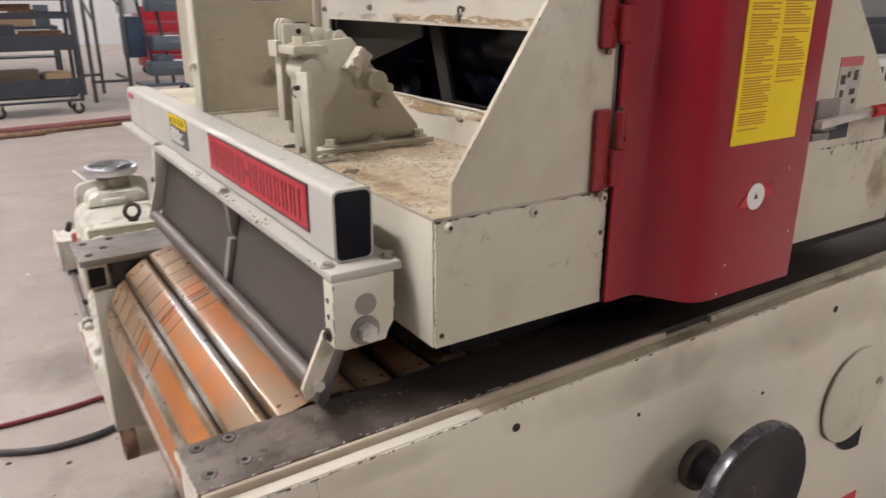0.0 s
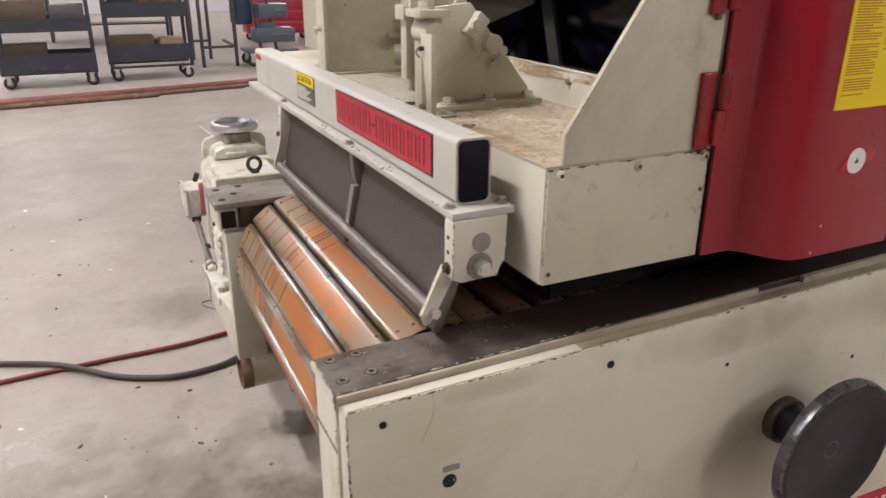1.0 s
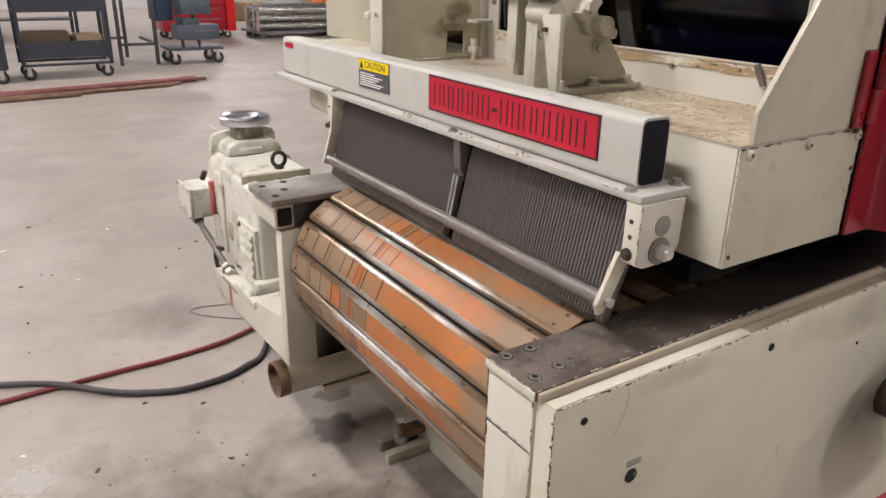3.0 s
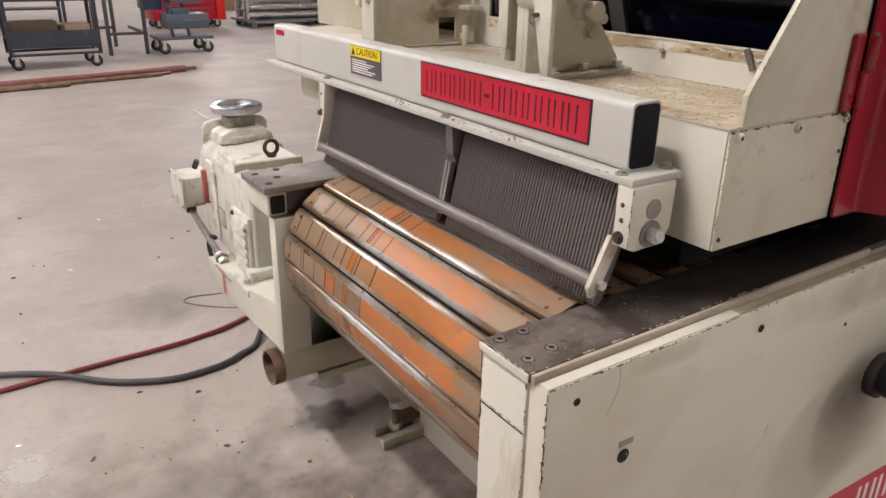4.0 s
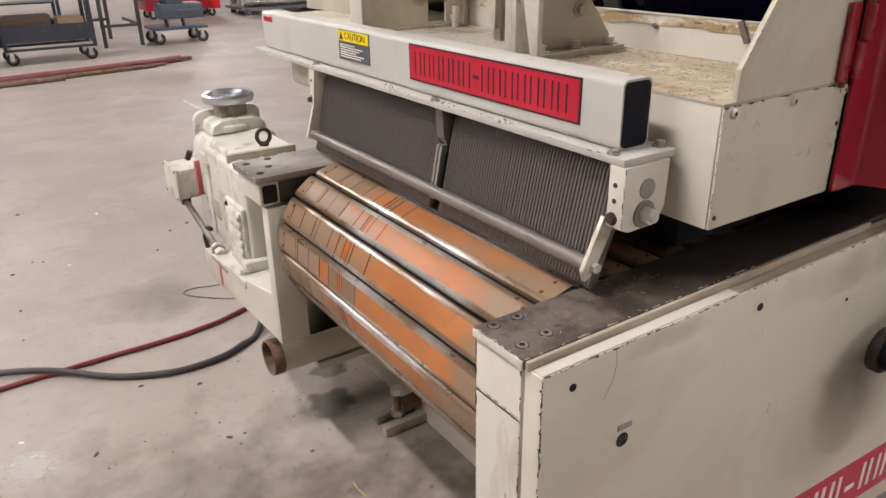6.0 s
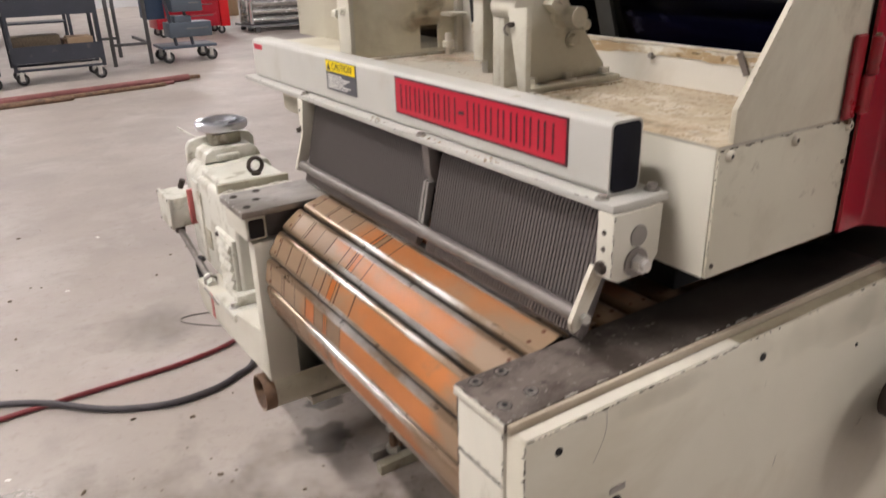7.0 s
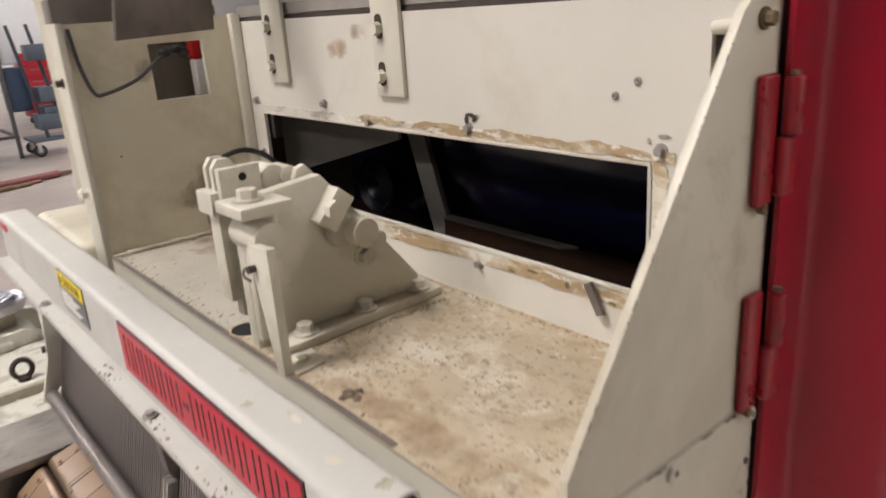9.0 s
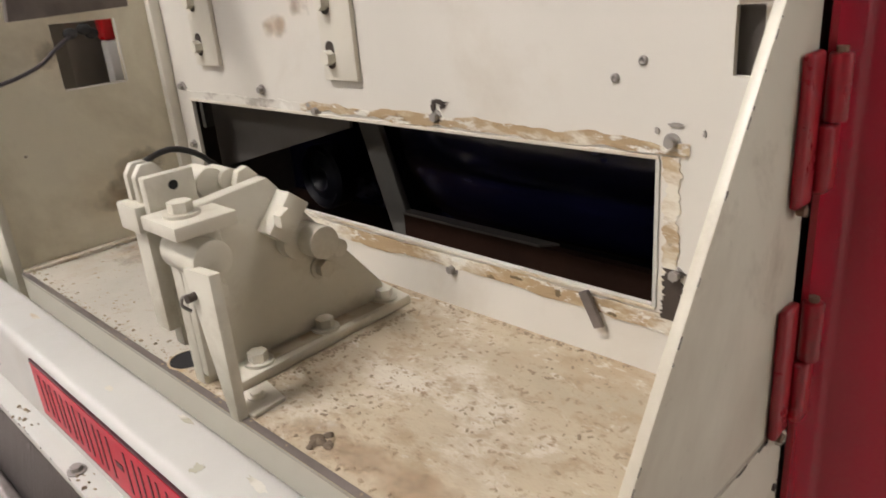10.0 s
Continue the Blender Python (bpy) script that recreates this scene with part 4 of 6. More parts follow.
part("gasket", ragged(OPEN[0] - 0.022, OPEN[0] - 0.006, OPEN[2] + 0.002, OPEN[3] + 0.004, 1.2702, 9.0, "z"), glue, hous, "strip of torn old glue and bare metal")
part("black_smear", ragged(OPEN[0] - 0.028, OPEN[0] - 0.008, OPEN[2] - 0.01, OPEN[2] + 0.045, 1.2696, 15.0, "z"), slat_dark, hous, "black smear of old sealant")


def blot(y, z, ry, rz, seed, x=1.2700):
    """A small flat smear with a torn outline on the back wall."""
    pts = []
    for k in range(36):
        u = 2 * math.pi * k / 36
        j = 1 + 0.55 * noise.noise((seed + 1.7 * math.cos(u), 1.7 * math.sin(u), 0)) + 0.5 * noise.noise((seed + 4 * math.cos(u), 4 * math.sin(u), 5))
        pts.append((y + ry * j * math.cos(u), z + rz * j * math.sin(u)))
    return prism(pts, "x", x, 1.2716)


for k, (y, z, ry, rz) in enumerate(((1.668, 1.483, 0.014, 0.0022), (1.676, 1.476, 0.003, 0.006), (1.660, 1.478, 0.004, 0.003), (2.045, 1.482, 0.006, 0.002), (2.043, 1.476, 0.002, 0.005), (1.366, 1.481, 0.007, 0.0016), (1.384, 1.474, 0.002, 0.003), (1.338, 1.475, 0.0014, 0.003), (1.93, 1.462, 0.005, 0.003), (2.296, 1.470, 0.006, 0.004), (1.60, 1.275, 0.006, 0.0022), (1.56, 1.283, 0.010, 0.0018), (1.50, 1.279, 0.004, 0.005), (1.43, 1.273, 0.006, 0.002))):
    part("black_smear", blot(y, z, ry, rz, 3.7 * k), slat_dark if k < 5 else brown_bolt if k > 9 else grey_plug, hous, "dirty smear of old sealant")
part("opening_lip", bx(1.2690, 1.2719, OPEN[0], OPEN[1], OPEN[2] - 0.004, OPEN[2], 0.0008), cream_worn, hous)
part("opening_lip", bx(1.2690, 1.2719, OPEN[0], OPEN[1], OPEN[3], OPEN[3] + 0.004, 0.0008), cream_worn, hous)
part("opening_edge", bx(1.2695, 1.2719, OPEN[0] - 0.001, OPEN[0] + 0.003, OPEN[2], OPEN[3]), cream_clean, hous)
for y, z in ((1.369, 1.465), (2.302, 1.471), (1.911, 1.455), (1.672, 1.465), (1.36, 1.335), (1.665, 1.270), (2.301, 1.367), (2.045, 1.478)):
    part("gasket_bolt", bolt((1.272, y, z), (-1, 0, 0), 0.0054, 0.007), grey_plug, hous, "small dirty bolt")
for y, z in ((1.429, 1.520), (1.400, 1.537)):
    part("rivet", lathe([(0.0048, 0), (0.0044, 0.002), (0.003, 0.003), (0.0015, 0.001)], (1.272, y, z), (-1, 0, 0), 14), grey_plug, hous)
bm = prism([(1.466, 1.292), (1.446, 1.255), (1.436, 1.259), (1.456, 1.297)], "x", 1.260, 1.2655)
single("scrap_strip", bm, bed_steel, "dark scrap of metal strip leaning on the opening", "scrap")
# straps and their bolts
for y0, y1, zb in ((1.804, 1.872, 1.501), (2.150, 2.222, 1.511)):
    part("strap", bx(1.2640, 1.2715, y0, y1, zb, 1.80, 0.001), cream, hous, "cream flat strap")
    for z in (zb + 0.03, zb + 0.099):
        part("slot", prism(rrect((y0 + y1) / 2 + 0.0065, (y0 + y1) / 2 + 0.0235, z - 0.015, z + 0.021, 0.0082), "x", 1.2630, 1.2641), slat_dark, hous)
        part("strap_bolt", bolt((1.2635, (y0 + y1) / 2 + 0.014, z), (-1, 0, 0), 0.0098, 0.012, washer=False), cream, hous, "cream hexagon bolt")
# side gusset
gus = [(0.977, TZ), (0.977, 1.264), (1.205, 1.606), (1.225, 1.622), (1.268, 1.622), (1.268, TZ)]
part("gusset", prism(gus, "y", 1.2495, 1.2585, bev=0.0012), cream_side, hous, "cream triangular side gusset with pale worn edge")
part("gusset_lug", bolt((1.238, 1.2490, 1.598), (0, -1, 0), 0.0065, 0.008), brown_bolt, hous, "dirty brown stub bolt")
part("stub_pin", cy((1.258, 1.2600, 1.594), (1.258, 1.308, 1.590), 0.0062, 12, bev=0.001), cream_worn, hous, "short worn cream pin")
part("inner_plate", bx(1.300, 1.304, 1.262, 1.35, 1.48, 1.615), grey_plug, hous)
# left end wall with flange and square hole
def wall_y(x0, x1, z0, z1, holes, y0, y1):
    bm = slab_hole(x0, x1, z0, z1, holes, y0, y1)
    for v in bm.verts:
        v.co = (v.co.y, v.co.x, v.co.z)
    return bm
part("end_wall", wall_y(0.952, 1.271, TZ - 0.004, 1.638, [(1.090, 1.193, 1.492, 1.594), (1.146, 1.203, 1.232, 1.291)], 2.345, 2.352), cream_end, hous, "cream end wall with a square hole and brown stains")
for x0, x1, z0, z1 in ((1.0905, 1.1925, 1.4895, 1.4920), (1.1930, 1.1952, 1.4920, 1.5940)):
    part("hole_edge", bx(x0, x1, 2.3432, 2.3448, z0, z1, 0.0005), label_white, hous, "bare pale cut edge")
part("end_flange", bx(0.938, 0.9515, 2.335, 2.40, TZ - 0.09, 1.640, 0.002), cream, hous, "cream flange")
part("corner_strip", bx(1.252, 1.2715, 2.328, 2.3445, TZ, 1.638, 0.002), cream, hous)
part("end_base_angle", bx(0.952, 1.25, 2.328, 2.3448, TZ, TZ + 0.006, 0.001), cream_worn, hous)
part("flange_bolt", bolt((0.938, 2.36, 1.34), (-1, 0, 0), 0.008, 0.01), cream, hous)
part("flange_bolt", bolt((0.945, 2.40, 1.33), (0, 1, 0), 0.01, 0.03), cream, hous)
part("flange_bolt", bolt((0.938, 2.36, 1.54), (-1, 0, 0), 0.006, 0.01), slat_dark, hous)
part("outer_box", bx(0.909, 1.30, 2.4005, 2.78, 1.03, 1.240, 0.022, seg=5), cream_side, hous, "rounded cream cover box")
# level switch stub in the low hole
st = cy((1.205, 2.30, TZ), (1.205, 2.30, TZ + 0.055), 0.009, 14)
cy((1.205, 2.30, TZ + 0.02), (1.205, 2.30, TZ + 0.035), 0.016, 14, st)
part("stub", st, cream, hous)
part("stub_shelf", bx(1.210, 1.262, 2.295, 2.3445, 1.312, 1.322, 0.002), cream, hous)
for x0, x1, z0, z1 in ((1.05, 1.24, 1.270, 1.335), (1.13, 1.25, 1.31, 1.38), (1.05, 1.10, 1.52, 1.58)):
    part("rust_stain", bx(x0, x1, 2.3440, 2.3447, z0, z1), brown_stain, hous, "brown rust stain")
for y0, y1, z0, z1 in ((1.94, 2.03, 1.548, 1.592), (1.89, 1.95, 1.575, 1.615)):
    part("rust_stain", bx(1.2712, 1.2717, y0, y1, z0, z1), brown_stain_x, hous, "faint brown smear")
part("dust_patch", bx(0.95, 1.02, 1.262, 1.66, TZ + 0.0007, TZ + 0.0011), dust_film, hous, "patch of browner sawdust")
part("dust_patch", bx(1.05, 1.27, 2.10, 2.34, TZ + 0.0007, TZ + 0.0011), dust_film, hous, "patch of browner sawdust")
# sagging cable to the square hole
part("cable", sweep([(0.958, 2.338, 1.63), (0.964, 2.336, 1.57), (0.978, 2.332, 1.520), (1.0, 2.330, 1.517), (1.053, 2.328, 1.534), (1.09, 2.334, 1.558), (1.125, 2.342, 1.578), (1.16, 2.37, 1.585)], 0.0034, 8), cable_grey, hous, "sagging dark cable")
for p in ((1.118, 2.341, 1.577), (1.142, 2.345, 1.582), (1.155, 2.35, 1.574)):
    bm = bmesh.new()
    bmesh.ops.create_icosphere(bm, subdivisions=2, radius=0.010, matrix=Matrix.Translation(p) @ Matrix.Diagonal((1.2, 0.7, 0.9, 1)))
    part("cable_knot", bm, rubber, hous)
# inside the housing, in colours darkened for its shade
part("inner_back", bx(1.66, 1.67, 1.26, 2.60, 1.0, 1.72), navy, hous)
part("inner_floor", bx(1.28, 1.66, 1.26, 2.60, 1.13, 1.14), brown_in, hous, "rust-brown inner floor painted near black for shade")
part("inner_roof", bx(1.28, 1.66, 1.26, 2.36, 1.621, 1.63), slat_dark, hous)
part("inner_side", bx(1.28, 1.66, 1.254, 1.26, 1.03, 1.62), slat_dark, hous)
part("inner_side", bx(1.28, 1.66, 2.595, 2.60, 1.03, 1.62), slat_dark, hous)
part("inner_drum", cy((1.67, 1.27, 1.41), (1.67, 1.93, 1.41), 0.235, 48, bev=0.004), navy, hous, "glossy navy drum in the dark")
part("inner_partition", prism([(2.010, 1.48), (1.962, 1.48), (1.86, 1.18), (1.908, 1.18)], "x", 1.400, 1.412, bev=0.001), grey_in, hous, "grey partition darkened for shade")
part("inner_pulley", lathe([(0.01, 0), (0.025, 0.012), (0.045, 0.002), (0.055, 0.012), (0.062, 0.006), (0.062, -0.03)], (1.45, 2.17, 1.278), (-1, 0, 0), 36), black, hous)
part("inner_panel", prism([(2.345, 1.301), (1.93, 1.415), (1.93, 1.61), (2.345, 1.61)], "x", 1.340, 1.346), grey_panel, hous, "grey inner panel darkened for shade")
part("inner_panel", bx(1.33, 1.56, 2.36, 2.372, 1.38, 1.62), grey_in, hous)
part("inner_ledge", bx(1.395, 1.41, 1.265, 1.89, 1.142, 1.268), brown_in, hous, "rust-brown inner ledge painted near black for shade")
part("ledge_edge", prism([(1.393, 1.89), (1.393, 1.62), (1.412, 1.60), (1.412, 1.89)], "z", 1.2685, 1.272), grey_panel, hous, "grey ledge edge darkened for shade")
part("switch_box", bx(1.163, 1.30, 2.50, 2.62, 1.40, 1.66, 0.004), grey_plug, hous, "grey switch box behind the end wall")
part("white_cover", bx(1.208, 1.245, 2.43, 2.46, 1.47, 1.555, 0.004), label_white, hous, "white cover")
part("red_cover", bx(1.206, 1.236, 2.43, 2.46, 1.5555, 1.62, 0.004), bright_red, hous, "red cover")
# upper works above the back wall
part("upper_beam", bx(1.30, 1.55, 1.30, 2.55, 1.70, 1.95, 0.004), grey_plug, hous, "grey upper cross beam")
part("upper_plate", bx(1.279, 1.66, 1.262, 2.36, 1.631, 1.65), grey_plug, hous)
part("top_bar", bx(0.94, 1.09, 2.353, 2.40, 1.60, 1.68, 0.003), bed_steel, hous, "dark bar on the end wall")
hp = prism([(0.969, 1.608), (1.126, 1.614), (1.140, 1.80), (0.998, 1.80)], "y", 2.12, 2.135, bev=0.001)
part("hanging_plate", hp, bed_steel, hous, "dark stained steel plate")
part("hanging_bracket", bx(1.10, 1.30, 2.12, 2.20, 1.78, 1.84), bed_steel, hous)

# added black blocks fill the gap under the housing to keep it dark
part("hold_down", bx(0.955, 1.0695, 1.54, 2.30, 0.930, 1.0215, 0.004), dark_hole, hous, "added black block that keeps the gap over the chain dark")
part("hold_down", bx(1.07, 1.66, 1.396, 2.30, 0.912, 1.0215, 0.004), dark_hole, hous, "added black block that keeps the gap over the chain dark")
# sawdust and chips on the tray
rnd = random.Random(21)
spots = []
for i in range(4400):
    x, y = rnd.uniform(0.955, 1.268), rnd.uniform(1.262, 2.34)
    dens = noise.noise((x * 6, y * 6, 0)) + 0.6 * noise.noise((x * 17, y * 17, 3))
    if (dens < -0.05 or y > 1.86 + 0.2 * (x - 0.95)) and rnd.random() < 0.80:
        continue
    s = 0.0004 + 0.0015 * rnd.random() ** 3.4
    spots.append((x, y, TZ + 0.0005 + s * 0.2, s * rnd.uniform(1.1, 2.6), s, s * 0.25, rnd.random() * 6))
for i in range(1600):
    t = rnd.random()
    x, y = rnd.choice(((1.269 - abs(rnd.gauss(0, 0.006)), 1.27 + 1.06 * t), (0.955 + 0.3 * t, 2.342 - abs(rnd.gauss(0, 0.008))), (0.975 + 0.26 * t, 1.705 - abs(rnd.gauss(0, 0.006))), (0.952 + 0.02 * t * t, 1.27 + rnd.random() * 1.05)))
    s = 0.0006 + 0.0014 * rnd.random() ** 3
    spots.append((x, y, TZ + s * 0.3, s * 1.5, s, s * 0.7, rnd.random() * 6))
single("sawdust", crumbs(spots), dust, "scattered sawdust crumbs on the tray", "sawdust", kind="stuff", smooth=0)
bm = bmesh.new()
for k in range(26):
    q = rnd.uniform(0.0016, 0.0036)
    bmesh.ops.create_icosphere(bm, subdivisions=2, radius=q, matrix=Matrix.Translation((0.977 + rnd.gauss(0, 0.004), 1.565 + rnd.gauss(0, 0.009), TZ + q * 0.4)) @ Matrix.Diagonal((1.2, 1.5, 0.7, 1)))
for v in bm.verts:
    v.co += noise.noise_vector(v.co * 400) * 0.0012
    v.co.z = max(v.co.z, TZ + 0.0003)
single("sawdust_clump", bm, chipwood, "dark caked clump of sawdust", "sawdust")
spots = []
for i in range(34):
    cx_, cy_ = rnd.choice(((0.832, 2.02), (0.829, 1.80), (0.831, 1.62), (0.832, 1.97)))
    s = 0.0007 + 0.0014 * rnd.random() ** 2
    spots.append((cx_ + rnd.gauss(0, 0.006), cy_ + rnd.gauss(0, 0.018), 1.1425 + s * 0.5, s * 1.6, s, s, rnd.random() * 6))
single("dust_crumbs", crumbs(spots), dust, "dark crumbs on the guard plate", "dust", kind="stuff", smooth=0)


# flaked paint along the edges
UP, DOWN, FRONT, SIDE, BACK = (0, 0, 1), (0, 0, -1), (-1, 0, 0), (0, -1, 0), (1, 0, 0)
for parent, p0, p1, sides, n, size in (
    (hous, (0.950, 1.2485, TZ - 0.004), (1.27, 1.2485, TZ - 0.004), [(DOWN, SIDE)], 26, 0.005),
    (hous, (0.948, 1.2485, 1.03), (0.948, 1.2485, 1.21), [(BACK, SIDE), ((0, 1, 0), FRONT)], 16, 0.003),
    (hous, (1.2705, 1.2485, 1.03), (1.2705, 1.2485, 1.21), [(FRONT, SIDE)], 10, 0.0028),
    (hous, (0.98, 1.2495, 1.268), (1.20, 1.2495, 1.598), [(BACK, SIDE)], 14, 0.003),
    (bed, (BX + 0.004, 1.237, 0.45), (BX + 0.004, 1.237, 0.88), [(BACK, SIDE), ((0, 1, 0), FRONT)], 46, 0.006),
    (bed, (BX + 0.004, 1.2368, 0.884), (1.096, side_y(1.096), 0.9046), [(DOWN, SIDE), ((0, 1, 0.0), UP)], 60, 0.0042),
    (bed, (1.096, side_y(1.096), 0.9046), (2.4, side_y(2.4), 0.884 + RISE * 1.794), [(DOWN, SIDE)], 40, 0.005),
    (bed, (BX, 1.277, 0.45), (BX, 1.277, 0.885), [((0, 1, 0), FRONT)], 26, 0.005),
    (bed, (BX, 1.386, 0.76), (BX, 1.386, 0.885), [(SIDE, FRONT)], 26, 0.0055),
    (bed, (BX, 1.28, 0.884), (BX, 1.386, 0.884), [(DOWN, FRONT)], 14, 0.005),
    (bed, (BX, 1.28, 0.795), (BX, 1.386, 0.795), [(UP, FRONT), (DOWN, FRONT)], 22, 0.0032),
    (guard, (0.820, 1.35, 1.1425), (0.820, 2.80, 1.1425), [(BACK, UP), (DOWN, FRONT)], 22, 0.003),
    (guard, (0.820, 1.308, 1.04), (0.820, 1.308, 1.13), [(BACK, SIDE), ((0, 1, 0), FRONT)], 10, 0.003),
):
    part("flaked_paint", chips_along(p0, p1, sides, n, n + int(p0[2] * 1000), size * 0.8), slat_dark, parent, "dark flaked paint", smooth=0)["kind"] = "stuff"


for p0, p1, sides, n in (((BX - 0.002, 1.270, 0.900), (BX - 0.002, 1.388, 0.900), [(BACK, UP), (DOWN, FRONT)], 18), ((BX, 1.270, 0.900), (1.1, 1.2507, 0.9207), [((0, 1, 0), UP)], 36), ((0.598, 2.30, 0.900), (0.598, 2.468, 0.900), [(BACK, UP)], 10)):
    part("bare_edge", chips_along(p0, p1, sides, n, n, 0.004), zinc, bed, "bright bare steel nicks", smooth=0)["kind"] = "stuff"


# ---- outer cabinet column beside the tray ----
oc = thing("side_cabinet", (1.34, 2.62, 1.24), "cream sheet-steel side cabinet at the tray's end", "machine cabinet")
part("front_plate", bx(1.040, 1.046, 2.42, 2.900, 1.238, 2.1, 0.0015), cream_side, oc, "cream front plate")
part("end_plate", bx(1.040, 1.11, 2.900, 2.906, 1.238, 2.1, 0.0015), cream_side, oc, "cream end plate")


# ---- clamp bracket on the tray ----
br = thing("clamp_bracket", (1.10, 1.755, TZ), "cream steel clamp bracket bolted on the tray", "clamp bracket")
web = [(0.962, 1.231), (0.962, 1.404), (0.985, 1.4215), (1.074, 1.4300), (1.218, 1.252), (1.221, 1.231)]
part("web_plate", prism(web, "y", 1.745, 1.764, bev=0.0015), cream_bracket, br, "cream sloping web plate")
part("base_plate", prism([(0.973, 1.707), (1.242, 1.720), (1.252, 1.800), (0.985, 1.800)], "z", TZ + 0.0006, TZ + 0.013, bev=0.0015), cream_bracket, br, "cream base plate dusted with sawdust")
part("foot_tab", prism([(0.958, 1.652), (0.999, 1.656), (1.006, 1.702), (0.958, 1.702)], "z", TZ, TZ + 0.005, bev=0.001), cream_worn, br)
part("tab_bolt", bolt((0.981, 1.682, TZ + 0.005), (0, 0, 1), 0.007, 0.004), cream_worn, br)
part("front_flange", prism([(1.660, TZ), (1.676, TZ), (1.713, 1.375), (1.660, 1.379)], "x", 0.945, 0.957, bev=0.0012), cream_bracket, br, "cream tapering front flange")
part("front_post", bx(0.961, 0.978, 1.757, 1.778, TZ, 1.405, 0.0015), cream_bracket, br)
part("slide_plate", bx(0.951, 0.966, 1.796, 1.826, 1.276, 1.412, 0.0015), cream_bracket, br)
part("slide_plate", bx(0.966, 0.982, 1.800, 1.820, 1.250, 1.40, 0.0015), cream_bracket, br)
part("clamp_shoe", bx(0.939, 1.007, 1.699, 1.772, 1.405, 1.420, 0.002), cream_bracket, br, "cream clamp shoe")
part("clamp_bolt", bolt((0.966, 1.735, 1.420), (0, 0, 1), 0.0125, 0.011), cream_bracket, br, "large cream hexagon bolt")
part("boss", cy((0.972, 1.699, 1.376), (0.972, 1.772, 1.376), 0.0215, 32, bev=0.0015), cream_bracket, br, "round cream boss")
part("spacer", cy((0.983, 1.728, 1.386), (0.983, 1.728, 1.406), 0.0145, 20), cream_bracket, br)
part("upright_lug", bx(0.951, 1.006, 1.7735, 1.786, 1.405, 1.4555, 0.002), cream_bracket, br, "cream lug with a drilled hole")
part("lug_hole", lathe([(0.0052, 0), (0.0052, 0.001)], (0.981, 1.7736, 1.442), (0, -1, 0), 14), dark_hole, br)
for y in (1.797, 1.817):
    part("upright_lug", prism([(0.953, 1.41), (0.953, 1.453), (0.961, 1.464), (0.976, 1.464), (0.985, 1.453), (0.985, 1.41)], "y", y, y + 0.0095, bev=0.0012), cream_bracket, br, "cream lug with clipped corners")
part("cross_block", bx(0.941, 0.988, 1.787, 1.832, 1.396, 1.425, 0.002), cream_bracket, br)
for x, y, z, r in ((1.026, 1.800, 1.431, 0.017), (1.047, 1.795, 1.430, 0.013)):
    part("roller_end", cy((x, y - 0.020, z), (x, y + 0.02, z), r, 20, bev=0.001), cream_bracket, br)
part("top_lug", prism([(1.046, 1.425), (1.052, 1.439), (1.064, 1.443), (1.076, 1.430)], "y", 1.7645, 1.776, bev=0.001), cream_bracket, br)
for x, y in ((1.016, 1.730), (1.114, 1.735), (1.215, 1.740)):
    part("base_bolt", bolt((x, y, TZ + 0.013), (0, 0, 1), 0.0115, 0.011), cream_bracket, br, "cream base bolt dusted with sawdust")
# inclined clamp on the sloping edge
cb = bx(-0.0150, 0.0150, 1.720, 1.756, -0.026, 0.026, 0.0015)
part("slope_clamp", turned(cb, Matrix.Translation((1.079, 0, 1.385)) @ pose(0, 0, 0, 0, 40, 0)), cream_bracket, br, "cream inclined clamp block")
part("slope_bolt", hexa((1.072, 1.721, 1.388), (1.072, 1.708, 1.388), 0.0135), cream_bracket, br, "cream hexagon bolt head")
part("pin", cy((1.109, 1.703, 1.350), (1.109, 1.745, 1.350), 0.0195, 32, bev=0.001), cream_bracket, br, "round cream pin")
part("pin", cy((1.133, 1.708, 1.335), (1.133, 1.745, 1.335), 0.0105, 20, bev=0.001), cream_bracket, br)
part("pin_sleeve", cy((1.092, 1.728, 1.352), (1.092, 1.7449, 1.352), 0.021, 24, bev=0.001), cream_bracket, br)
part("pin_washer", lathe([(0.0155, 0), (0.0155, 0.003)], (1.127, 1.745, 1.305), (0, -1, 0), 24), cream_bracket, br)
part("pin_bolt", hexa((1.127, 1.743, 1.305), (1.127, 1.731, 1.305), 0.0112), cream_bracket, br)
part("flange_nut", bolt((0.989, 1.745, 1.328), (0, -1, 0), 0.0095, 0.012), cream_bracket, br)
part("grease_nipple", cy((0.947, 1.697, 1.349), (0.935, 1.695, 1.349), 0.0045, 10), slat_dark, br, "dark grease nipple")
part("wire_loop", sweep([(0.940, 1.696, 1.352), (0.936, 1.706, 1.348), (0.936, 1.711, 1.338), (0.943, 1.708, 1.330)], 0.0018, 6), rod_steel, br)
part("hose_loop", sweep([(0.984, 1.874, 1.34), (0.980, 1.876, 1.40), (0.990, 1.885, 1.436), (1.020, 1.898, 1.449), (1.056, 1.908, 1.448), (1.098, 1.922, 1.424), (1.124, 1.930, 1.38), (1.132, 1.932, TZ + 0.004)], 0.0038, 8), rubber, br, "bent dark hose")
for x, y, l in ((1.030, 1.727, 0.07), (1.128, 1.730, 0.074)):
    part("dust_film", bx(x, x + l, y - 0.006, y + 0.017, TZ + 0.0131, TZ + 0.0136), cream_dusty, br, "settled sawdust")
hole = single("tray_hole", lathe([(0.0235, 0), (0.0235, 0.0008)], (0.979, 1.826, TZ + 0.0008), (0, 0, 1), 28), dark_hole, "dark round hole in the tray with a pale rim", "hole")
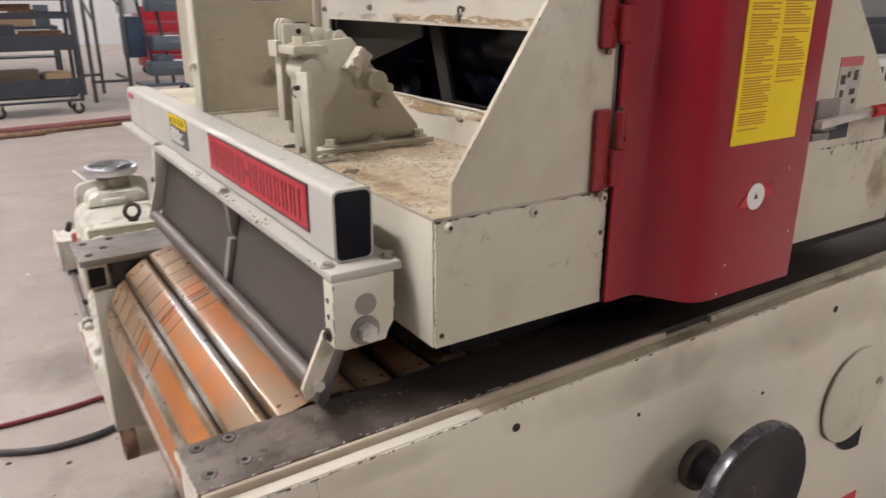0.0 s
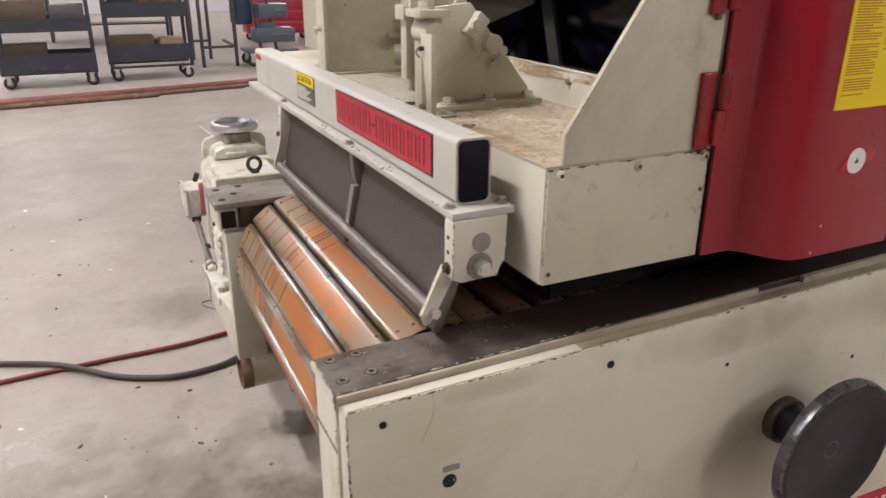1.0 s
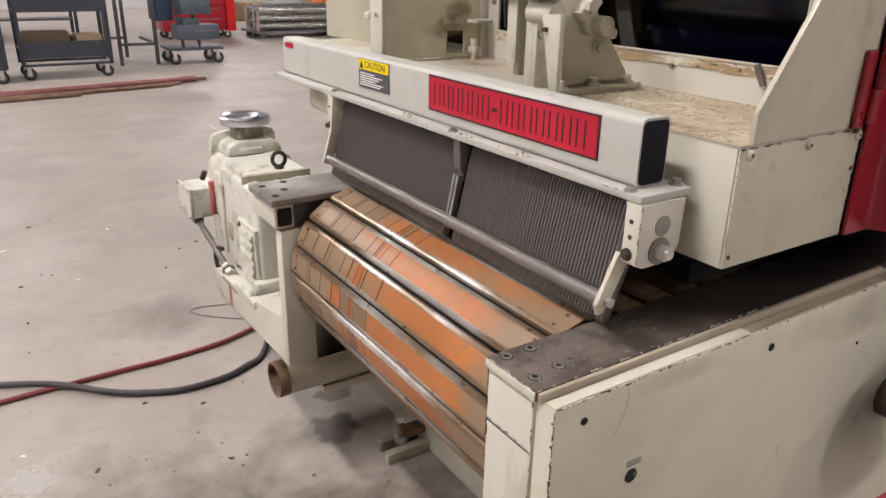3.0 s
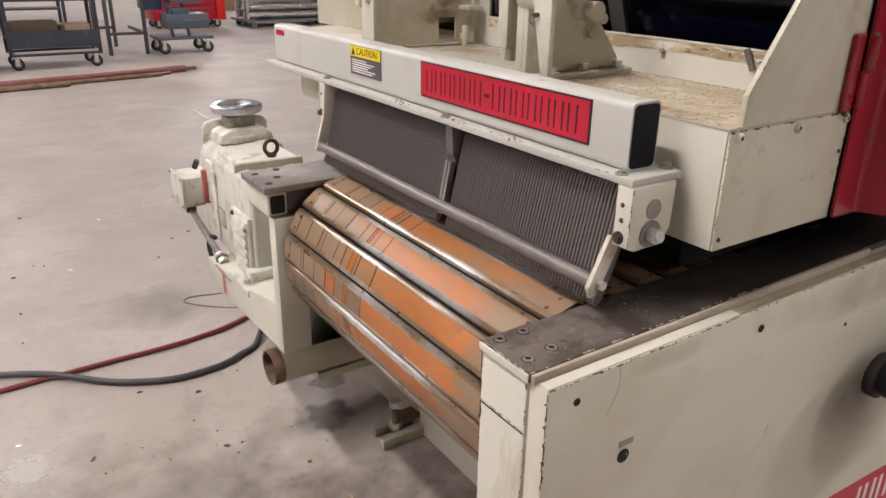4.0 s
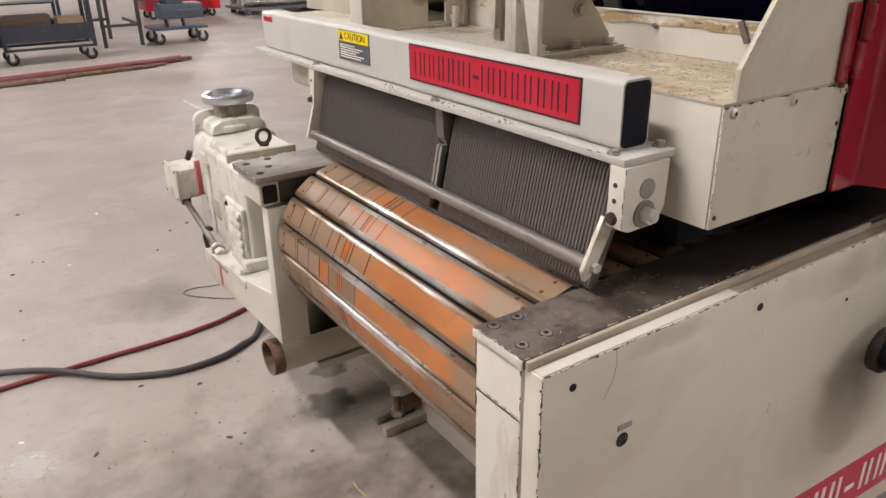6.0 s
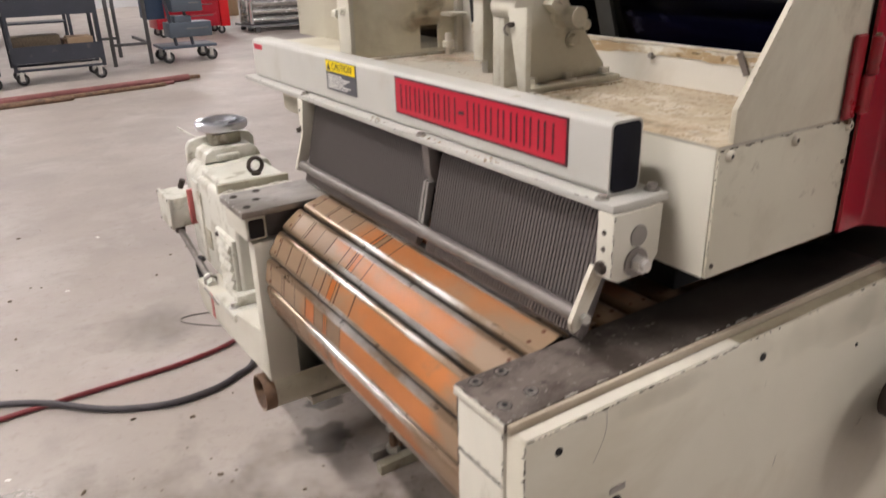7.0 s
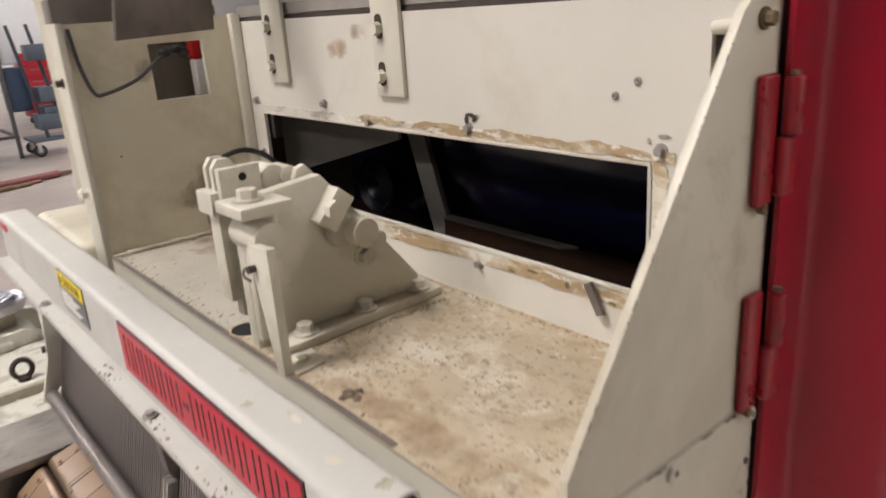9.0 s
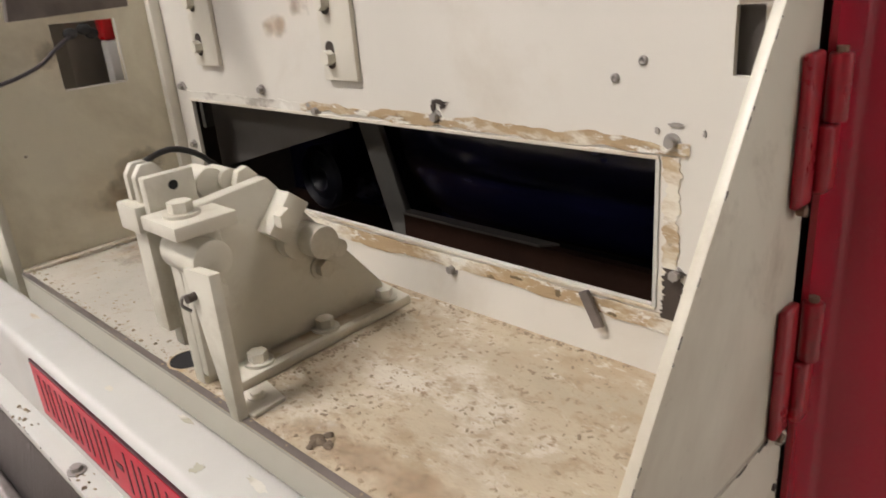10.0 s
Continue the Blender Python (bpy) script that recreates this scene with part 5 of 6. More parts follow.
part("hole_rim", lathe([(0.0236, 0.0), (0.0240, 0.0022), (0.0262, 0.0020), (0.0275, 0.0)], (0.979, 1.826, TZ + 0.0003), (0, 0, 1), 28), cream_worn, hole, "pale worn rim")


# ---- red guard door ----
door = thing("guard_door", (1.45, 1.2, 1.02), "dark red hinged guard door with yellow safety sign", "guard door")
plan = [(1.276, 1.246), (1.276, 1.240), (1.334, 1.240), (1.343, 1.238), (1.350, 1.232), (1.372, 1.192), (1.380, 1.178), (1.390, 1.166), (1.403, 1.158), (1.420, 1.1535), (1.436, 1.152), (1.644, 1.152), (1.650, 1.154), (1.652, 1.160), (1.652, 1.246)]
part("panel", prism(plan, "z", 1.022, 2.05), red, door, "dark red folded sheet-metal panel")
for zt, zb in ((1.343, 1.216), (1.551, 1.431), (1.866, 1.744)):
    zm = zb + (zt - zb) * 0.52
    hg = part("hinge_leaf", bx(1.2305, 1.2600, 1.2405, 1.2488, zb, zt, 0.0036, seg=3), red_hinge, door, "dark red hinge leaf")
    part("hinge_knuckle", bx(1.2606, 1.2850, 1.2320, 1.2442, zb + 0.006, zm, 0.0042, seg=3), red_hinge, hg)
    part("hinge_barrel", cy((1.2745, 1.2350, zm + 0.0005), (1.2745, 1.2350, zt - 0.004), 0.0088, 18, bev=0.002), red_hinge, hg, "red hinge barrel")
    part("hinge_pin", cy((1.2745, 1.2350, zt - 0.004), (1.2745, 1.2350, zt + 0.0005), 0.0045, 12), rust, hg)
    part("hinge_screw", cy((1.2475, 1.2402, zb - 0.004), (1.2475, 1.2470, zb - 0.004), 0.0048, 10), rust, door)
YF = 1.1515
sfs = part("safety_sign", bx(1.432, 1.598, YF - 0.0012, YF + 0.001, 1.282, 1.80), yellow, door, "yellow safety sign with unreadable dark print")
bm = bmesh.new()
rnd = random.Random(4)
for c, (x0, x1) in enumerate(((1.441, 1.510), (1.521, 1.590))):
    z = 1.785
    while z > (1.302 if c == 0 else 1.372):
        if rnd.random() < 0.10:
            z -= 0.004
        bx(x0, x1 - rnd.random() ** 4 * 0.035, YF - 0.0017, YF - 0.0011, z, z + 0.0022, bm=bm)
        z -= 0.0042
part("sign_print", bm, ink_pale, sfs, "rows of plain dark bars")
rst = part("round_sticker", lathe([(0.0225, 0), (0.0225, 0.0012)], (1.515, YF, 1.190), (0, -1, 0), 32), label_white, door, "round white sticker")
part("sticker_mark", prism([(1.510, 1.186), (1.520, 1.186), (1.515, 1.196)], "y", YF - 0.0018, YF - 0.001), ink, rst)
part("sticker_arrow", prism([(1.472, 1.176), (1.500, 1.174), (1.500, 1.200), (1.490, 1.196)], "y", YF - 0.001, YF + 0.0005), name_red, door, "red arrow sticker")

part("sticker_arrow", prism([(1.530, 1.180), (1.556, 1.188), (1.560, 1.206), (1.530, 1.202)], "y", YF - 0.001, YF + 0.0005), name_red, door, "red arrow sticker")
rnd = random.Random(90)
for k in range(12):
    x, z = rnd.choice(((rnd.uniform(1.42, 1.64), YF), (rnd.uniform(1.44, 1.64), YF)))[0], rnd.uniform(1.03, 1.45)
    if 1.43 < x < 1.60 and z > 1.27:
        continue
    part("scratch", turned(bx(0, rnd.uniform(0.002, 0.012), -0.0004, 0.0003, -0.0006, 0.0007), Matrix.Translation((x, 1.1519, z)) @ pose(0, 0, 0, 0, rnd.uniform(0, 180), 0)), rnd.choice((label_white, grey_plug, slat_dark)), door)
# ---- rear housing behind the door ----
rear = thing("rear_housing", (1.9, 1.8, 1.02), "cream rear housing with latch and warning label", "saw housing")
part("side_panel", bx(1.665, 2.165, 1.249, 1.256, 1.024, 1.216, 0.001), cream_side, rear)
part("body", bx(1.672, 2.165, 1.2565, 2.60, 1.024, 1.216, 0.002), cream, rear)
part("gusset", prism([(1.665, 1.2165), (1.665, 2.0), (1.72, 1.90), (1.90, 1.497), (2.075, 1.31), (2.085, 1.2165)], "y", 1.249, 1.257, bev=0.001), cream_side, rear, "cream sloping gusset")
part("tower", bx(1.672, 1.80, 1.2575, 2.60, 1.217, 2.0, 0.003), cream, rear)
wla = part("warning_label", bx(1.873, 1.950, 1.2475, 1.2492, 1.285, 1.392), label_soiled, rear, "white warning label with a red head")
part("label_head", bx(1.873, 1.950, 1.2468, 1.2476, 1.374, 1.392), pink_red, wla)
bm = bmesh.new()
for k, (x, z, w, h) in enumerate(((1.881, 1.340, 0.016, 0.018), (1.902, 1.352, 0.010, 0.012), (1.925, 1.346, 0.014, 0.020), (1.884, 1.315, 0.012, 0.014), (1.918, 1.318, 0.018, 0.012), (1.930, 1.300, 0.012, 0.010))):
    bx(x, x + w, 1.2468, 1.2476, z, z + h, 0.0, bm=bm)
part("label_bars", bm, ink, wla)
part("latch_plate", bx(1.80, 1.875, 1.235, 1.249, 1.255, 1.315, 0.003), rod_steel, rear, "steel toggle latch")
part("latch_arm", turned(bx(0, 0.19, -0.008, 0.008, -0.008, 0.008, 0.003), Matrix.Translation((1.79, 1.225, 1.272)) @ pose(0, 0, 0, 0, -4, 0)), zinc, rear)
part("latch_hook", bx(1.775, 1.83, 1.222, 1.248, 1.242, 1.256, 0.003), rod_steel, rear)
part("latch_grip", cy((1.97, 1.222, 1.284), (2.10, 1.20, 1.294), 0.012, 14, bev=0.003), bright_red, rear, "red latch grip")
part("tag", bx(1.872, 1.938, 1.2475, 1.2492, 1.232, 1.266), bin_dark, rear, "dark blue-grey tag")
for x in (1.90, 1.99, 2.13):
    part("dome_screw", lathe([(0.007, 0), (0.006, 0.003), (0.003, 0.004)], (x, 1.249, 1.205), (0, -1, 0), 14), cream, rear)
part("end_flange", bx(2.165, 2.18, 1.235, 1.40, 1.05, 1.25, 0.002), cream_worn, rear)
part("grime_run", bx(2.03, 2.16, 1.2480, 1.2484, 1.04, 1.205), brown_stain, rear, "brown grime on the side panel")
part("flaked_paint", chips_along((1.86, 1.2488, 1.216), (2.16, 1.2488, 1.216), [(DOWN, SIDE)], 22, 77, 0.005), slat_dark, rear, "dark flaked paint", smooth=0)["kind"] = "stuff"
part("flaked_paint", chips_along((2.163, 1.2488, 1.08), (2.163, 1.2488, 1.21), [(FRONT, SIDE)], 12, 78, 0.004), slat_dark, rear, "dark flaked paint", smooth=0)["kind"] = "stuff"
vb = part("vent_box", bx(2.25, 3.10, 1.49, 2.20, 0.95, 1.350, 0.004), label_white, rear, "white vented motor cover")
part("vent_lid", bx(2.24, 3.11, 1.484, 2.21, 1.3505, 1.3545, 0.001), cream_clean, vb)
for k in range(16):
    part("vent_slot", bx(2.34 + k * 0.026, 2.353 + k * 0.026, 1.4885, 1.4898, 1.285, 1.326), slat_dark, vb)
part("dark_beam", bx(2.15, 3.30, 1.52, 1.90, 1.355, 1.432, 0.004), bin_dark, rear, "dark blue-grey cross beam")


# ---- gear motor beside the bed ----
gm = thing("gear_motor", (0.75, 2.85, 0.42), "thickly painted cream gear motor with chrome handwheel", "gear motor")
part("support_bracket", prism([(2.30, 0.42), (2.345, 0.42), (2.92, 0.38), (2.98, 0.42), (2.98, 0.47), (2.62, 0.50), (2.345, 0.56), (2.30, 0.56)], "x", 0.62, 0.92, bev=0.003), cream, gm, "cream support bracket")
part("reducer", bx(0.668, 0.885, 2.625, 2.985, 0.508, 0.818, 0.012, seg=3), cream_motor, gm, "rounded cream gear reducer casting")
part("reducer_flange", bx(0.672, 0.895, 2.752, 2.772, 0.780, 0.842, 0.003), cream_khaki, gm, "grimed mounting flange")
bm = bmesh.new()
rnd = random.Random(5)
for i in range(15):
    q = rnd.uniform(0.007, 0.013)
    bmesh.ops.create_icosphere(bm, subdivisions=2, radius=1, matrix=Matrix.Translation((0.692 + i * 0.0145, 2.747 + rnd.uniform(-0.004, 0.003), 0.812 + rnd.uniform(-0.003, 0.004))) @ Matrix.Diagonal((q * 1.2, q * 0.8, q * 0.8, 1)))
part("paint_drips", bm, cream_motor, gm, "thick white drips of paint")
part("reducer_top", bx(0.690, 0.890, 2.772, 2.990, 0.805, 0.840, 0.010, seg=3), cream_motor, gm)
part("casting", prism([(0.676, 0.50), (0.676, 0.796), (0.684, 0.815), (0.705, 0.836), (0.890, 0.846), (0.915, 0.836), (0.925, 0.812), (0.925, 0.50)], "y", 2.980, 3.150, bev=0.008), cream_motor, gm, "cream gear casting with chamfered shoulders")
part("raised_panel", bx(0.667, 0.678, 2.995, 3.062, 0.640, 0.792, 0.005, seg=3), cream_motor, gm, "raised cream panel")
# no recess: a flat darker plate paints the shade of a pocket
part("side_pocket", bx(0.664, 0.670, 2.890, 2.950, 0.590, 0.655, 0.002), cream_khaki, gm, "flat khaki plate painted as a shaded casting pocket")
part("pocket_rim", bx(0.660, 0.669, 2.952, 2.990, 0.530, 0.770, 0.003), cream_motor, gm)
part("top_cover", prism([(0.712, 0.842), (0.722, 0.872), (0.750, 0.885), (0.868, 0.888), (0.894, 0.872), (0.905, 0.845)], "y", 3.020, 3.140, bev=0.004), cream_motor, gm, "thickly painted cream top cover")
part("cover_step", bx(0.752, 0.830, 3.008, 3.060, 0.842, 0.868, 0.008, seg=3), cream_motor, gm)
part("rear_flange", prism([(0.690, 0.82), (0.692, 0.876), (0.704, 0.895), (0.735, 0.903), (0.880, 0.909), (0.912, 0.901), (0.926, 0.882), (0.926, 0.82)], "y", 3.140, 3.168, bev=0.004), cream_motor, gm, "cream rear flange")
part("neck", bx(0.762, 0.858, 3.066, 3.150, 0.880, 0.922, 0.005), cream_khaki, gm, "square neck under the wheel")
part("shaft_stub", cy((0.810, 3.113, 0.920), (0.810, 3.113, 0.940), 0.030, 20), slat_dark, gm)
WC = (0.810, 3.113, 0.946)
hw = part("handwheel", lathe([(0.083, -0.013), (0.0875, -0.002), (0.0865, 0.010), (0.080, 0.015), (0.071, 0.011), (0.066, 0.0), (0.070, -0.011)], WC, (0, 0, 1), 48, closed=True), chrome, gm, "chrome handwheel")
part("wheel_hub", lathe([(0.024, -0.015), (0.024, 0.002), (0.014, 0.006)], WC, (0, 0, 1), 24), chrome, hw)
part("wheel_web", lathe([(0.022, -0.006), (0.070, -0.004), (0.070, -0.007), (0.022, -0.010)], WC, (0, 0, 1), 40, closed=True), chrome, hw, "polished wheel web")
for k in range(3):
    a = k * 2.094 + 0.5
    part("spoke", sweep([(WC[0] + 0.018 * math.cos(a), WC[1] + 0.018 * math.sin(a), WC[2] - 0.001), (WC[0] + 0.070 * math.cos(a), WC[1] + 0.070 * math.sin(a), WC[2] + 0.003)], 0.0065, 8, n=2), chrome, hw)
part("lever", sweep([(0.742, 3.20, 0.892), (0.715, 3.33, 0.908)], 0.0032, 8, n=2), cream_motor, gm, "thin bright lever")
ring = [Vector((0.811 + 0.0215 * math.cos(a), 2.806, 0.870 + 0.023 * math.sin(a))) for a in (2 * math.pi * k / 28 for k in range(28))]
part("eye_bolt", sweep(ring, 0.0065, 10, n=0, closed=True), slat_dark, gm, "dark lifting eye bolt")
part("eye_collar", cy((0.811, 2.806, 0.836), (0.811, 2.806, 0.850), 0.015, 14), slat_dark, gm)
part("motor_body", cy((0.835, 3.165, 0.655), (0.835, 3.46, 0.655), 0.090, 40, bev=0.012), cream_motor, gm, "cream motor body")
for k in range(14):
    a = radians(-70 + k * 18)
    fb = bx(-0.004, 0.004, 3.20, 3.42, 0.086, 0.098, 0.0015)
    part("cooling_fin", turned(fb, Matrix.Translation((0.835, 0, 0.655)) @ pose(0, 0, 0, 0, -math.degrees(a), 0)), cream_motor, gm)
part("red_band", bx(0.652, 0.675, 3.064, 3.080, 0.632, 0.752, 0.003), pink_red, gm, "faded red paint mark")
part("vent_cap", cy((0.650, 3.145, 0.742), (0.660, 3.135, 0.772), 0.010, 14, bev=0.002), slat_dark, gm, "dark breather cap")
jb = part("junction_box", bx(0.626, 0.750, 3.224, 3.372, 0.574, 0.684, 0.004), cream_motor, gm, "cream junction box")
part("box_lid", bx(0.616, 0.627, 3.219, 3.377, 0.569, 0.689, 0.003), cream_motor, jb)
for y, z in ((3.228, 0.680), (3.228, 0.579), (3.367, 0.680), (3.367, 0.579)):
    part("lid_screw", cy((0.6165, y, z), (0.6135, y, z), 0.0042, 10), slat_dark, jb)
part("cable_gland", cy((0.652, 3.262, 0.545), (0.652, 3.262, 0.575), 0.018, 14), slat_dark, gm)
part("conduit", sweep([(0.652, 3.262, 0.556), (0.651, 3.235, 0.548), (0.648, 3.07, 0.518), (0.645, 2.93, 0.492), (0.644, 2.88, 0.484)], 0.0115, 12), rod_steel, gm, "dark flexible conduit")
part("cable_loop", sweep([(0.655, 2.99, 0.530), (0.652, 3.045, 0.515), (0.652, 3.075, 0.475), (0.655, 3.055, 0.430), (0.665, 2.99, 0.405)], 0.008, 10), rubber, gm, "black cable loop")
part("conduit_fitting", hexa((0.645, 2.925, 0.491), (0.643, 2.870, 0.481), 0.017), cream_motor, gm)
part("fitting_nut", hexa((0.644, 2.905, 0.488), (0.644, 2.893, 0.486), 0.023), grey_plug, gm)
part("louvre_frame", bx(0.655, 0.669, 2.632, 2.790, 0.512, 0.705, 0.003), cream_motor, gm, "cream louvred cover")
for k in range(6):
    lv = bx(-0.011, 0.004, 2.640, 2.745, -0.011, 0.011, 0.003)
    part("louvre", turned(lv, Matrix.Translation((0.655, 0, 0.532 + k * 0.029)) @ pose(0, 0, 0, 0, 24, 0)), cream_motor, gm)
part("cover_screw", bolt((0.655, 2.765, 0.690), (-1, 0, 0), 0.006, 0.005), slat_dark, gm)
part("motor_foot", bx(0.613, 0.720, 2.555, 2.735, 0.487, 0.511, 0.003), cream_motor, gm, "cream mounting foot with flaking paint")
part("foot_block", bx(0.640, 0.720, 2.600, 2.640, 0.511, 0.545, 0.003), cream_motor, gm)
part("foot_bolt", bolt((0.632, 2.61, 0.511), (0, 0, 1), 0.010, 0.012), zinc, gm)
part("dirty_ledge", bx(0.615, 0.700, 2.735, 2.885, 0.470, 0.477, 0.002), grey_plug, gm, "brown dirty ledge")
part("red_stripe", bx(0.6185, 0.6198, 2.80, 2.825, 0.395, 0.480), pink_red, gm)

# ---- side handwheel ----
sw = thing("side_handwheel", (1.522, 1.075, 0.637), "dark grey dished handwheel on the bed side", "handwheel")
C = (1.522, 1.075, 0.637)
part("dish", lathe([(0.02, -0.035), (0.10, -0.03), (0.128, -0.014), (0.143, -0.008), (0.147, 0.004), (0.143, 0.010), (0.132, 0.008), (0.110, -0.004), (0.05, -0.008), (0.012, -0.006)], C, (0, -1, 0), 64), wheel_grey, sw, "dark grey dished wheel")
part("rim", lathe([(0.1455, -0.016), (0.1505, -0.012), (0.1520, 0.000), (0.1500, 0.008), (0.1455, 0.0095)], C, (0, -1, 0), 64, closed=True), rim_steel, sw, "dark worn rim")
part("axle", cy((C[0], 1.10, C[2]), (C[0], 1.206, C[2]), 0.040, 24), black, sw)
part("collar", cy((C[0], 1.18, C[2]), (C[0], 1.2055, C[2]), 0.05, 28, bev=0.003), slat_dark, sw)
part("hub_ring", lathe([(0.016, 0), (0.018, 0.0015), (0.020, 0)], (C[0], C[1] + 0.0062, C[2]), (0, -1, 0), 28), rust, sw)

# ---- dust pipe, levelling foot ----
pipe = thing("dust_pipe", (0.66, 2.52, 0.24), "open cream duct pipe with rusty end", "pipe")
bm = lathe([(0.056, 0), (0.056, 0.5), (0.053, 0.5), (0.053, 0.0)], (0.652, 2.535, 0.245), (1, 0, 0), 32, closed=True)
part("tube", bm, cream_side, pipe, "cream painted duct tube")
part("inner_sleeve", lathe([(0.0529, 0.0), (0.0529, 0.05), (0.0520, 0.05), (0.0520, 0.0)], (0.6515, 2.535, 0.245), (1, 0, 0), 32, closed=True), rust, pipe)
part("mouth", lathe([(0.0525, 0.03), (0.0525, 0.031)], (0.652, 2.535, 0.245), (1, 0, 0), 32), dark_hole, pipe)
part("rust_band", lathe([(0.0572, 0.0), (0.0572, 0.035), (0.0561, 0.035), (0.0561, 0.0)], (0.651, 2.535, 0.245), (1, 0, 0), 32, closed=True), rust, pipe, "rusty pipe end")
part("bracket", bx(0.80, 1.055, 2.50, 2.57, 0.165, 0.19), cream, pipe)
part("drop_leg", bx(0.70, 0.74, 2.505, 2.56, 0.29, 0.43), cream, pipe)
foot = thing("levelling_foot", (0.97, 2.32, 0), "steel jack screw with flat foot bars on the floor", "levelling foot")
part("foot_bar", bx(0.905, 1.055, 2.262, 2.292, 0.0, 0.035, 0.003), cream_khaki, foot, "grimed khaki foot bar")
part("foot_bar", bx(0.915, 1.055, 2.335, 2.365, 0.0, 0.032, 0.003), grey_plug, foot)
part("screw", cy((0.975, 2.31, 0.03), (0.975, 2.31, 0.125), 0.012, 14), rust, foot)
part("nut", hexa((0.975, 2.31, 0.035), (0.975, 2.31, 0.055), 0.022), zinc, foot)
part("head", hexa((0.975, 2.31, 0.115), (0.975, 2.31, 0.135), 0.020), zinc, foot)
part("bracket_ear", bx(0.985, 1.055, 2.29, 2.335, 0.055, 0.075), rust, foot)

# ---- hoses on the floor ----
single("floor_cable", sweep([(-2.2, 3.75, 0.014), (-1.0, 3.58, 0.014), (-0.30, 3.455, 0.014), (-0.05, 3.362, 0.016), (0.10, 3.250, 0.026), (0.249, 3.127, 0.014), (0.35, 3.06, 0.014), (0.477, 3.012, 0.014), (0.622, 3.016, 0.014), (0.721, 3.058, 0.014), (0.821, 3.137, 0.016), (0.98, 3.42, 0.10), (1.05, 3.5, 0.3)], 0.0118, 12), cable_grey, "black electric cable lying in a curve on the floor", "cable")
single("air_hose", sweep([(-2.2, 3.15, 0.011), (-1.0, 3.20, 0.011), (-0.097, 3.258, 0.011), (0.137, 3.264, 0.011), (0.311, 3.268, 0.011), (0.476, 3.268, 0.011), (0.634, 3.284, 0.011), (0.811, 3.335, 0.011), (1.4, 3.60, 0.011)], 0.0095, 12), hose_red, "dark red air hose lying on the floor", "hose")
single("thin_wire", sweep([(0.95, 3.64, 0.003), (0.872, 3.650, 0.003), (0.812, 3.66, 0.003), (0.72, 3.685, 0.003), (0.672, 3.672, 0.003), (0.680, 3.632, 0.003), (0.734, 3.566, 0.003), (0.823, 3.49, 0.003), (0.88, 3.47, 0.003)], 0.003, 6), rod_steel, "thin grey wire loop on the floor", "wire")
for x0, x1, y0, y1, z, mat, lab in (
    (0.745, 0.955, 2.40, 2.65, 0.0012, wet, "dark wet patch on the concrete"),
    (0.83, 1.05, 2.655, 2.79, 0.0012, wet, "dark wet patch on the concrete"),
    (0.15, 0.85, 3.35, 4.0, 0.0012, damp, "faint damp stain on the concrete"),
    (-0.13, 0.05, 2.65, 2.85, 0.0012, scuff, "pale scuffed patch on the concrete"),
    (0.10, 1.25, 1.10, 2.55, 0.0008, grime_falloff_film, "brown trodden grime with the lamps' falloff darkened in"),
    (-0.75, 1.40, 0.6, 3.1, 0.0005, grime_falloff_film, "brown trodden grime with the lamps' falloff darkened in"),
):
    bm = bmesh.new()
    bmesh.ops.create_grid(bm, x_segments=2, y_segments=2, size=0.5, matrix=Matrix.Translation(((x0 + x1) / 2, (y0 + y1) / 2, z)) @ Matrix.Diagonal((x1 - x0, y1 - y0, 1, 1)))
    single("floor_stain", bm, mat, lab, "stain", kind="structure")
spots = []
for x, y, q in ((-0.35, 4.6, 0.012), (0.02, 4.9, 0.008), (-0.6, 3.9, 0.007), (0.3, 4.3, 0.006), (-0.15, 5.6, 0.014), (0.55, 5.0, 0.009), (-0.9, 4.9, 0.01), (0.2, 2.4, 0.004), (0.42, 2.2, 0.005), (-0.05, 2.9, 0.005)):
    spots.append((x, y, 0.001, q * 1.8, q * 0.7, 0.0012, x * 9))
single("paint_flakes", crumbs(spots), label_white, "white paint flakes on the concrete", "debris", kind="stuff", smooth=0)
single("straw_stalk", sweep([(0.726, 2.14, 0.003), (0.722, 2.11, 0.006), (0.728, 2.07, 0.003)], 0.0016, 6), straw, "short yellow stalk of straw on the floor", "straw")
for k, (x, y) in enumerate(((0.339, 3.01), (0.135, 2.703), (0.05, 3.9), (0.5, 2.55))):
    bm = bmesh.new()
    bmesh.ops.create_icosphere(bm, subdivisions=3, radius=1, matrix=Matrix.Translation((x, y, 0.002)) @ pose(0, 0, 0, 0, 0, 50 * k) @ Matrix.Diagonal((0.010, 0.0055, 0.004, 1)))
    for v in bm.verts:
        v.co += noise.noise_vector(v.co * 150) * 0.003
        v.co.z = max(v.co.z, 0.0002)
    single("dirt_lump", bm, chipwood, "small dark lump of dirt on the concrete", "debris")
rnd = random.Random(8)
spots = []
for i in range(70):
    x, y = rnd.uniform(-0.9, 1.0), rnd.uniform(1.5, 5.5)
    s = 0.0012 + 0.006 * rnd.random() ** 5
    spots.append((x, y, s * 0.3, s * 1.6, s, s * 0.5, rnd.random() * 6))
for i in range(420):
    x, y = rnd.uniform(0.15, 1.05), 1.25 + 1.5 * rnd.random()
    s = 0.0008 + 0.0028 * rnd.random() ** 4
    spots.append((x, y, s * 0.3, s * 1.5, s, s * 0.5, rnd.random() * 6))
single("floor_crumbs", crumbs(spots), chipwood, "small dark crumbs on the concrete", "debris", kind="stuff", smooth=0)


